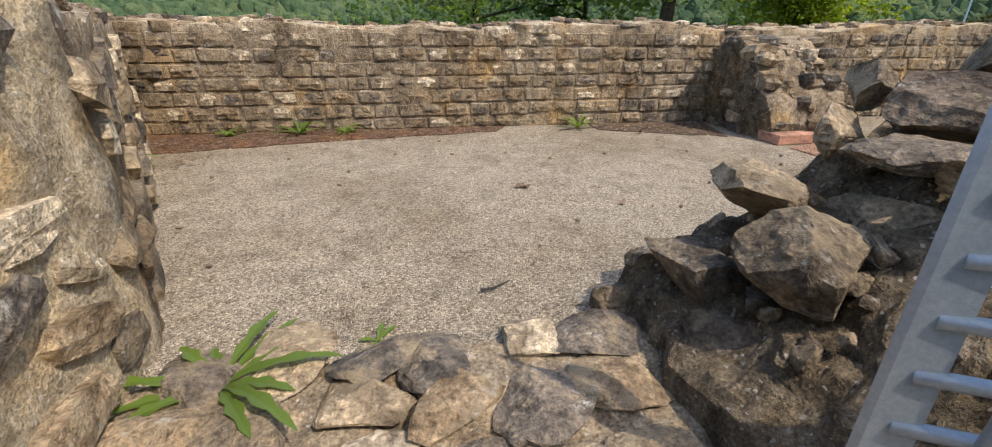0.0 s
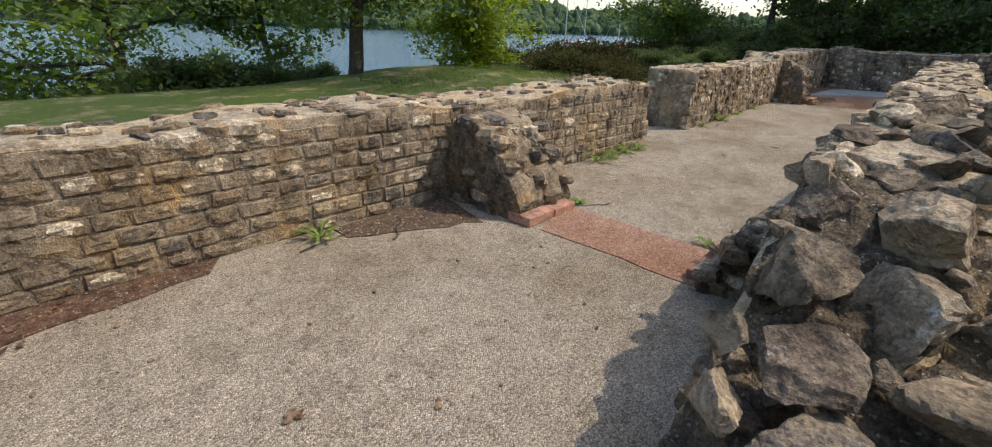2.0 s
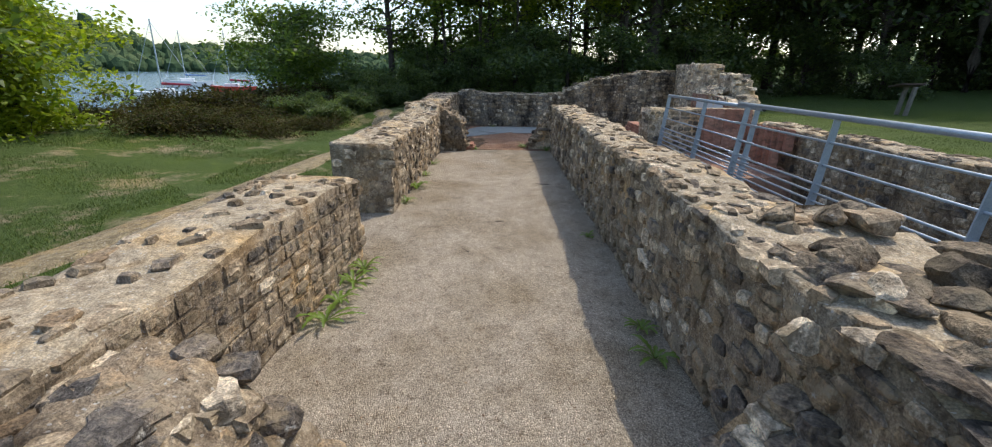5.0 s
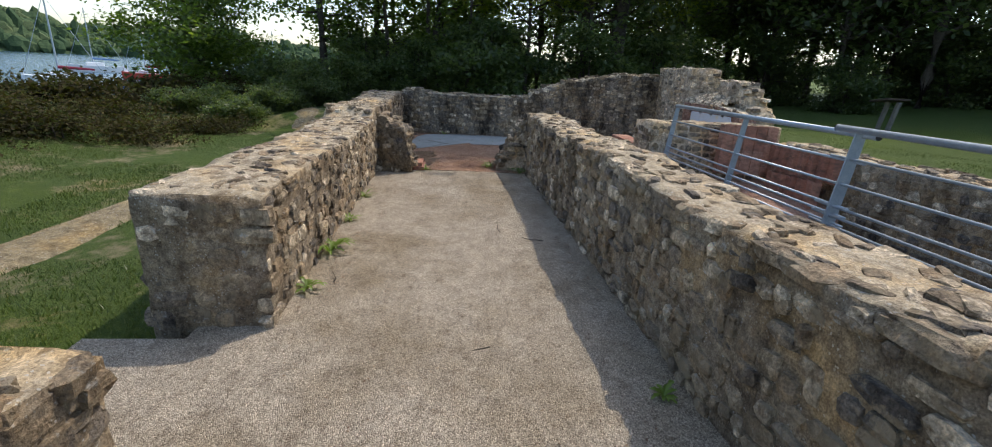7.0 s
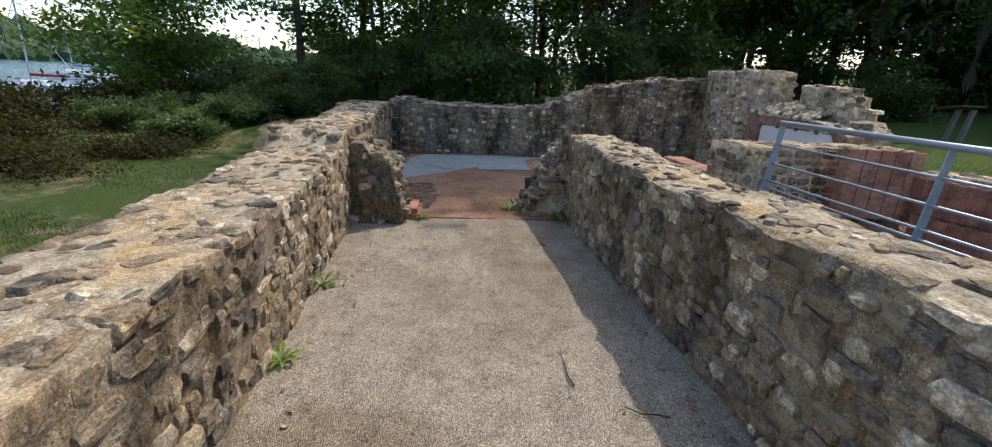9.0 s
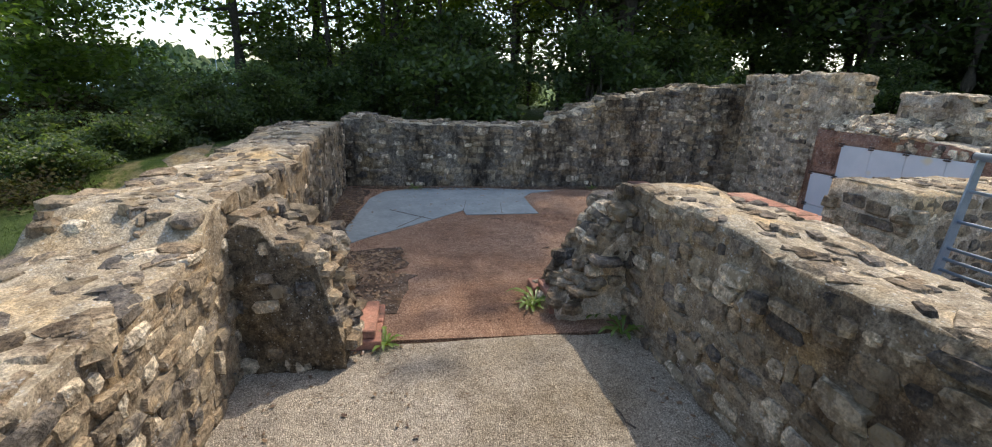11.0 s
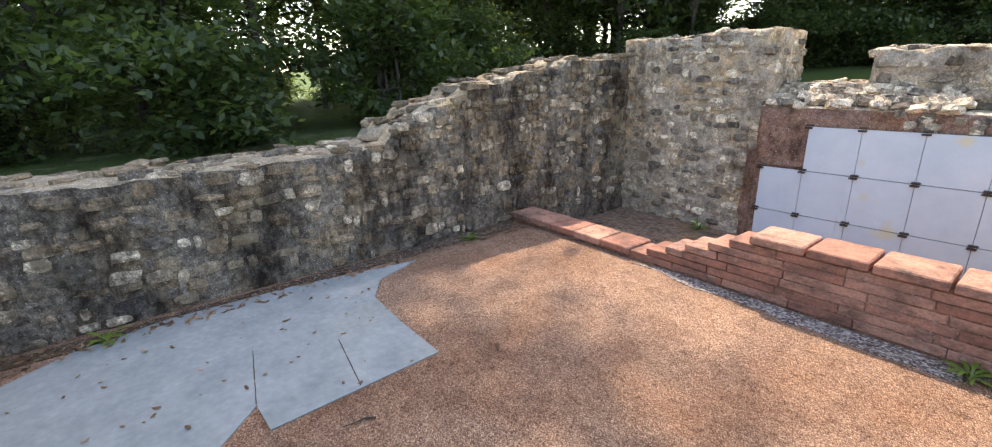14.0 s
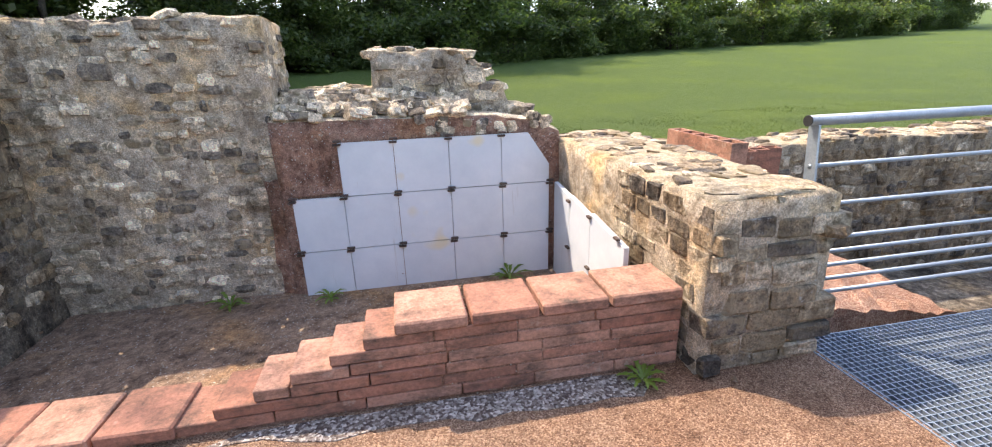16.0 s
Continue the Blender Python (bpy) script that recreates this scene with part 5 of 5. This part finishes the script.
# river bank
tree("oak_tree", at_ground(6.7, 11.6), 6.5, 0.2, 0.3, 3.0, M_LEAF_OAK, 1, "spreading oak tree with twisted trunk on the bank", 90, 18, 0.17, (0.5, -0.4))
tree("oak_tree", at_ground(3.3, 16.6), 7.5, 0.24, 0.22, 4.0, M_LEAF_OAK, 2, "broad oak tree with low boughs at the water", 90, 20, 0.18, (-0.6, 0.3))
tree("slender_tree", at_ground(7.1, 16.6), 9.0, 0.16, 0.45, 2.4, M_LEAF_OAK, 3, "slender leaning oak tree at the water's edge", 90, 14, 0.18, (-0.8, 0.2))
tree("willow_bush", at_ground(11.2, 11.9), 3.5, 0.07, 0.08, 1.7, M_LEAF_YEL, 4, "bright yellow-green willow bush on the bank", 85, 30, 0.13, category="bush", multi=5)
tree("alder_bush", at_ground(21.5, 10.6), 4.4, 0.09, 0.06, 2.3, M_LEAF_OAK, 6, "rounded dark green alder bush on the bank", 80, 30, 0.16, category="bush", multi=5)
shrub = tree("shrub", at_ground(4.0, 14.2), 1.6, 0.05, 0.05, 1.3, M_LEAF_DK, 7, "dark green shrub at the water's edge", 70, 26, 0.13, category="bush", multi=6)
for x, y, a, s in ((1.8, 15.2, 40, 0.9), (3.0, 14.6, 190, 0.85), (5.4, 13.9, 230, 0.7), (6.8, 13.8, 90, 0.6), (0.4, 15.8, 10, 0.8), (24.5, 8.9, 60, 0.9), (27, 8.2, 0, 0.9), (-6, 15.6, 30, 0.9)):
    copy_thing(shrub, gz(x, y, a, s))
scrub = tree("scrub", at_ground(13.5, 12.8), 0.7, 0.04, 0.05, 1.1, M_LEAF_BR, 8, "brownish thorny scrub on the bank", 36, 24, 0.09, category="bush", multi=6)
for x, y, a, s in ((15.4, 11.4, 50, 1.2), (16.8, 10.8, 130, 1.3), (18.4, 10.2, 220, 1.4), (20.0, 9.4, 300, 1.4), (17.0, 12.8, 20, 0.7), (19.4, 10.6, 90, 0.9), (14.3, 13.0, 200, 0.7)):
    copy_thing(scrub, gz(x, y, a, s))
for x, y, a, s in ((12.3, 8.6, 10, 0.75), (13.4, 7.8, 80, 0.7), (14.6, 7.4, 160, 0.7), (11.6, 9.4, 250, 0.8), (12.8, 9.8, 300, 0.8), (14.4, 9.0, 20, 0.8)):
    copy_thing(scrub, gz(x, y, a, s))
for x, y, a, s in ((16.0, 7.3, 70, 0.42), (17.2, 6.9, 150, 0.5), (18.4, 6.7, 200, 0.6), (17.8, 8.4, 20, 0.5), (19.8, 6.3, 280, 0.75), (21.0, 7.4, 330, 1.1), (16.4, 8.8, 110, 0.4)):
    copy_thing(shrub, gz(x, y, a, s))
tree("alder_tree", at_ground(23.3, 6.9), 10.0, 0.17, 0.25, 3.3, M_LEAF_OAK, 9, "tall alder tree with slim dark trunk", 55, 22, 0.2, (0.3, 0.4))

# wood behind the ruin
# added dense crown, placed up-sun so that its shadow dims the end room
tree("woodland_tree", at_ground(23.8, -4.5), 19, 0.34, 0.3, 4.4, M_LEAF_DK, 24, "very tall broad tree added to shade the end room", 100, 40, 0.28)
wood_a = tree("woodland_tree", at_ground(25.0, 2.8), 13, 0.2, 0.15, 3.4, M_LEAF_OAK, 20, "tall leafy woodland tree", 34, 28, 0.26)
wood_b = tree("woodland_tree", at_ground(24.5, -3.2), 14, 0.24, 0.2, 3.8, M_LEAF_DK, 21, "tall dark woodland tree", 34, 28, 0.27)
wood_c = tree("woodland_tree", at_ground(30.65, -18.0), 16, 0.36, 0.32, 4.6, M_LEAF_DK, 22, "large dark tree with bare lower trunk", 56, 34, 0.3)
under = tree("holly_bush", at_ground(21.6, 1.0), 3.2, 0.06, 0.04, 1.7, M_LEAF_DK, 23, "dense dark evergreen bush at the wood's edge", 40, 34, 0.17, category="bush", multi=6)
rng = random.Random(77)
spots = [(26.5, 5.5), (27.5, -5.5), (30, -10), (34, -3), (37, 0.5), (36, -8), (42, -12), (29, -14.5), (44, 3), (39, -5), (33.5, -12), (36, -14)]
for i, (x, y) in enumerate(spots):
    copy_thing((wood_a, wood_b)[i % 2], gz(x, y, rng.uniform(0, 360), rng.uniform(0.85, 1.2)))
for x, y in ((29.0, -19.5), (26.5, -22), (33, -22), (34, -15), (22, -26), (16, -29), (10, -33), (3, -36), (-4, -39), (-12, -42), (37, -19), (30, -28), (19, -33), (-20, -44), (24, -31), (13, -36), (7, -40), (0, -43), (-8, -46), (-16, -48), (27, -25), (18, -27), (12.5, -30), (6, -34.5), (-26, -45), (-30, -50), (36, -26), (41, -20), (-36, -47), (-42, -52), (-34, -42), (-47, -50)):
    copy_thing(wood_c, gz(x, y, rng.uniform(0, 360), rng.uniform(0.85, 1.15)))
for x, y, s in ((20.9, -2.4, 0.9), (20.4, 5.6, 0.5), (22.6, 3.4, 0.75), (23.0, 5.4, 0.8), (18.9, 6.4, 0.45), (23.5, -6.0, 1.0), (31, -8, 1.3), (35, -1, 1.2), (36, 4, 1.2), (38, -11, 1.5), (27.5, -13.5, 1.2), (27, 1.2, 1.2), (26, -8, 1.2), (23, -14, 0.8)):
    copy_thing(under, gz(x, y, rng.uniform(0, 360), s))
for k in range(14):
    copy_thing(under, gz(40 + 4 * math.sin(k), -22 + 2.4 * k, rng.uniform(0, 360), rng.uniform(0.8, 1.3)))
# slim trunks at the wood's edge
pole = tree("young_tree", at_ground(23.6, 4.6), 12, 0.09, 0.35, 2.2, M_LEAF_YEL, 31, "slim young tree with light green leaves", 26, 22, 0.2, (0.6, 0.3))
for x, y, s in ((24.6, 3.3, 1.1), (23.2, 1.6, 0.9), (26.2, 0.6, 1.2), (24.0, -0.8, 1.0), (27.5, 2.2, 1.3), (22.6, -2.9, 1.0), (30, 5, 1.3), (33, 1.5, 1.4), (31, -4.5, 1.3), (28, -9.0, 1.1)):
    copy_thing(pole, gz(x, y, rng.uniform(0, 360), s))
for x, y in ((25.5, -15.5), (28, -17.5), (31.5, -15), (27, -19.5), (33, -18), (30.5, -22), (35, -24), (24, -18.5)):
    copy_thing(wood_b, gz(x, y, rng.uniform(0, 360), rng.uniform(0.9, 1.2)))
for k in range(54):
    t = (k % 40) / 39
    x, y = 27 - 72 * t + rng.uniform(-1, 1), -21 - 20 * t + rng.uniform(-1.5, 1.5)
    copy_thing(under, gz(x, y, rng.uniform(0, 360), rng.uniform(0.8, 1.5)))

# ---- grass ----


def grass(name, spots, n, h, seed, label):
    rng = random.Random(seed)
    v, f = [], []
    for _ in range(n):
        (x0, x1, y0, y1) = spots[rng.randrange(len(spots))]
        x, y = rng.uniform(x0, x1), rng.uniform(y0, y1)
        z = ground_z(x, y)
        if z < -0.9 or noise.noise(Vector((x * 0.8, y * 0.8, 3))) < -0.15:
            continue
        a = rng.uniform(0, 6.28)
        w, hh = 0.006, h * rng.uniform(0.4, 1.3)
        dx, dy = math.cos(a) * w, math.sin(a) * w
        lx, ly = rng.gauss(0, 0.5) * hh, rng.gauss(0, 0.5) * hh
        k = len(v)
        v += [(x - dx, y - dy, z - 0.01), (x + dx, y + dy, z - 0.01), (x + lx, y + ly, z + hh)]
        f.append((k, k + 1, k + 2))
    tagged(mesh_part(name, v, f, M_GRASS_BL, kind="stuff"), label, "grass")


grass("lawn_grass", ((0.5, 14, 3.8, 8), (3, 12, 3.8, 6.5), (5, 12, 6, 11)), 60000, 0.032, 3, "short patchy grass beside the ruin")
grass("lawn_grass", ((2, 20, -8, -3.6), (16.2, 20, -6, 4)), 40000, 0.03, 4, "mown green grass above the sunken rooms")

# ---- weeds, dead leaves, twigs, pebbles ----


def rosette(at, n, length, width, mat, seed, name, label, up=0.5):
    """A weed: lobed leaves round a centre."""
    rng = random.Random(seed)
    ob = new(name)
    for k in range(n):
        v, f = [], []
        a = 6.2832 * (k + rng.random() * 0.7) / n
        l = length * rng.uniform(0.55, 1.15)
        d, s = Vector((math.cos(a), math.sin(a), 0)), Vector((-math.sin(a), math.cos(a), 0))
        rise = up * rng.uniform(0.4, 1.2)
        m = 8
        for j in range(m + 1):
            t = j / m
            w = width * math.sin(math.pi * (0.1 + 0.88 * t)) * (0.55 + 0.45 * (j % 2)) * (0.5 + t)
            c = d * l * t + Vector((0, 0, l * rise * t * (1 - 0.75 * t)))
            v += [tuple(c - s * w + Vector((0, 0, 0.2 * w))), tuple(c), tuple(c + s * w + Vector((0, 0, 0.2 * w)))]
        for j in range(m):
            for q in (0, 1):
                b = j * 3 + q
                f.append((b, b + 1, b + 4, b + 3))
        mesh_part("leaf", v, f, mat, ob)
    ob.location = at
    return tagged(ob, label, "weed")


rosette((-0.30, 0.74, 0.0), 15, 0.24, 0.018, M_WEED, 1, "dandelion", "leafy dandelion rosette at the entry sill", 0.6)
rosette((0.02, 0.84, 0.0), 5, 0.06, 0.01, M_WEED, 2, "weed", "tiny green weed at the sill", 0.6)
for i, (x, y, s) in enumerate(((-1.0, 3.25, 0.1), (-0.55, 3.24, 0.2), (-0.25, 3.22, 0.13), (1.38, 3.12, 0.16), (-1.25, 2.5, 0.18), (4.2, 2.98, 0.22), (4.75, 2.98, 0.2), (4.45, 2.98, 0.16), (5.0, 2.97, 0.18), (3.05, 2.42, 0.1),
                               (7.0, 3.05, 0.14), (7.65, 3.06, 0.2), (7.75, 3.05, 0.16), (8.5, 3.08, 0.13), (9.4, 3.1, 0.14), (2.0, 1.0, 0.13), (3.9, 1.06, 0.17), (4.2, 1.05, 0.12), (5.9, 1.1, 0.1), (11.02, 2.5, 0.12), (11.5, 1.52, 0.2), (11.42, 1.56, 0.15),
                               (11.25, 1.12, 0.16), (11.0, 1.1, 0.2), (3.0, 1.45, 0.09), (12.0, -0.9, 0.12), (12.25, -2.55, 0.2), (13.6, -2.55, 0.12), (14.3, -2.6, 0.15), (12.9, 3.18, 0.14), (15.2, -0.3, 0.1), (15.2, 2.3, 0.12))):
    z = -0.21 if y < -1.5 else 0.0
    rosette((x, y, z), 11, s, 0.012 + 0.03 * s, M_WEED, 40 + i, "weed", "small green weed growing at the wall foot", 1.3)


def litter(name, spots, n, size, mat, seed, label, z=0.008):
    rng = random.Random(seed)
    v, f = [], []
    for _ in range(n):
        x0, x1, y0, y1 = spots[rng.randrange(len(spots))]
        x, y = rng.uniform(x0, x1), rng.uniform(y0, y1)
        s = size * rng.uniform(0.4, 1.4)
        a = rng.uniform(0, 6.28)
        d, e = Vector((math.cos(a), math.sin(a), 0)), Vector((-math.sin(a), math.cos(a), 0))
        c = Vector((x, y, z))
        k = len(v)
        ring = []
        for j in range(7):
            t = 6.2832 * j / 7
            r = s * (0.6 + 0.4 * rng.random())
            ring.append(tuple(c + d * math.cos(t) * r + e * math.sin(t) * r * 0.6 + Vector((0, 0, abs(math.cos(t)) * s * rng.uniform(0.05, 0.5)))))
        v.append(tuple(c + Vector((0, 0, 0.004))))
        v += ring
        f += [(k, k + 1 + j, k + 1 + (j + 1) % 7) for j in range(7)]
    tagged(mesh_part(name, v, f, mat, kind="stuff"), label, "debris")


# dark leaf soil at wall feet
def patch(name, outline, label, z=0.006, mat=None):
    sheet(name, outline, z, mat or M_SOIL, label, "soil", 0.02, kind="stuff")


patch("soil_patch", wavy((11.5, 3.3), (12.2, 2.4), 6, 0.05, 1) + wavy((12.2, 2.4), (12.7, 2.45), 4, 0.05, 2) + wavy((12.7, 2.45), (12.62, 3.02), 5, 0.04, 3) + wavy((12.62, 3.02), (15.3, 2.9), 14, 0.03, 4) + [(15.3, 3.3)], "dark leaf soil along the wall foot")
patch("soil_patch", [(11.55, 3.3), (11.4, 2.7)] + wavy((11.4, 2.45), (12.2, 2.3), 6, 0.05, 11) + [(12.3, 3.3)], "dark leaf soil inside the doorway", 0.0075)
patch("soil_patch", [(-1.6, 3.45)] + wavy((-1.45, 2.75), (-0.9, 2.9), 5, 0.05, 5) + wavy((-0.9, 2.9), (0.9, 3.12), 12, 0.03, 6) + [(0.9, 3.3)], "reddish needle litter in the corner", 0.006,
      mortar_mat("red_needle_litter", ((0.07, 0.04, 0.025), (0.17, 0.10, 0.065), (0.28, 0.19, 0.13)), 0.1, 0.03))
patch("soil_patch", [(1.5, 3.2)] + wavy((1.5, 3.02), (2.4, 2.6), 8, 0.03, 7) + [(2.42, 3.2)], "dark damp soil beside the jamb", 0.006)
patch("soil_patch", [(15.3, 3.2)] + wavy((15.22, 2.9), (15.2, -1.0), 18, 0.03, 9) + [(15.4, -1.0)], "dark soil under the stained wall", 0.0085)
patch("gravel_line", wavy((11.9, -0.97), (13.9, -0.97), 12, 0.01, 14) + wavy((13.9, -0.9), (11.9, -0.78), 14, 0.03, 15), "pale gravel strip along the brick wall", 0.007,
      gravel_mat("pale_gravel", (0.10, 0.07, 0.06), (0.25, 0.2, 0.17), (0.5, 0.45, 0.4), (0.6, 0.55, 0.5), 90))
litter("dead_leaves", ((11.5, 12.3, 2.5, 3.2), (12.2, 15.2, 2.95, 3.22), (12.0, 12.6, 2.4, 3.1), (15.1, 15.33, -0.9, 2.8)), 1700, 0.025, M_LEAF_DEAD, 1, "brown dead leaves gathered at the wall foot")
litter("dead_leaves", ((-1.4, 0.4, 2.95, 3.25), (1.6, 2.4, 2.8, 3.1), (-1.4, -0.9, 2.3, 3.2)), 260, 0.016, M_LEAF_DEAD, 2, "fine brown leaf debris along the wall")
litter("dead_leaves", ((6.7, 10.8, 2.8, 3.07), (9.5, 11.0, 2.3, 3.0), (7.0, 11, 1.08, 1.2)), 260, 0.016, M_LEAF_DEAD, 3, "brown leaf crumbs at the wall foot")
litter("scattered_leaves", ((12.6, 15.2, 1.0, 2.9), (13.8, 15.2, 0.8, 2.8), (11.4, 15, -0.8, 2.5), (12, 15.3, -2.4, -1.4)), 130, 0.02, M_LEAF_DEAD, 4, "scattered brown leaves on the floor", 0.012)
litter("scattered_leaves", ((-1, 11, 1.1, 3.0),), 700, 0.009, M_LEAF_DEAD, 5, "leaf crumbs scattered on the corridor floor", 0.004)
litter("dead_leaves", ((0.62, 0.68, 1.86, 1.92),), 9, 0.02, M_LEAF_DEAD, 6, "small tuft of red-brown leaves", 0.006)
litter("dead_leaves", ((1.0, 1.05, 1.58, 1.61),), 3, 0.025, M_LEAF_DEAD, 7, "single red-brown leaf", 0.006)


def twig(x, y, a, l, seed):
    rng = random.Random(seed)
    bm = bmesh.new()
    d = Vector((math.cos(a), math.sin(a), 0))
    s = Vector((-d.y, d.x, 0))
    limb_bm(bm, [Vector((x, y, 0.012)) + d * l * t + s * rng.gauss(0, 0.05) * l for t in (0, 0.3, 0.6, 1.0)], 0.005, 0.002, 5)
    tagged(part("twig", bm, M_BARK), "thin dry brown twig on the floor", "twig", "fallen twigs")


for i, (x, y, a, l) in enumerate(((0.3, 1.0, 0.4, 0.1), (8.25, 1.65, 0.1, 0.28), (13.57, 1.36, 1.4, 0.14), (1.75, 2.86, 0.9, 0.3), (1.2, 3.0, 0.2, 0.4), (8.0, 1.3, 1.2, 0.2), (7.1, 2.9, 0.3, 0.18), (12.6, 1.1, 2.1, 0.1), (3.2, 2.25, 2.6, 0.2),
                                (5.4, 2.2, 0.5, 0.12), (6.3, 1.9, 1.9, 0.1), (12.2, 0.3, 0.7, 0.12), (11.9, 0.2, 2.3, 0.09), (10.2, 1.4, 0.3, 0.16))):
    twig(x, y, a, l, i)
rng = random.Random(6)
for i in range(26):
    x, y = rng.uniform(-0.8, 2.4), rng.uniform(0.9, 3.0)
    pb = part("pebble", boulder_bm((x, y, 0.006), (0.02, 0.016, 0.014), i, (0, 0, 0), 4, 1), M_STONE)
    tagged(pb, "small pale pebble on the floor", "pebble", "floor pebbles")
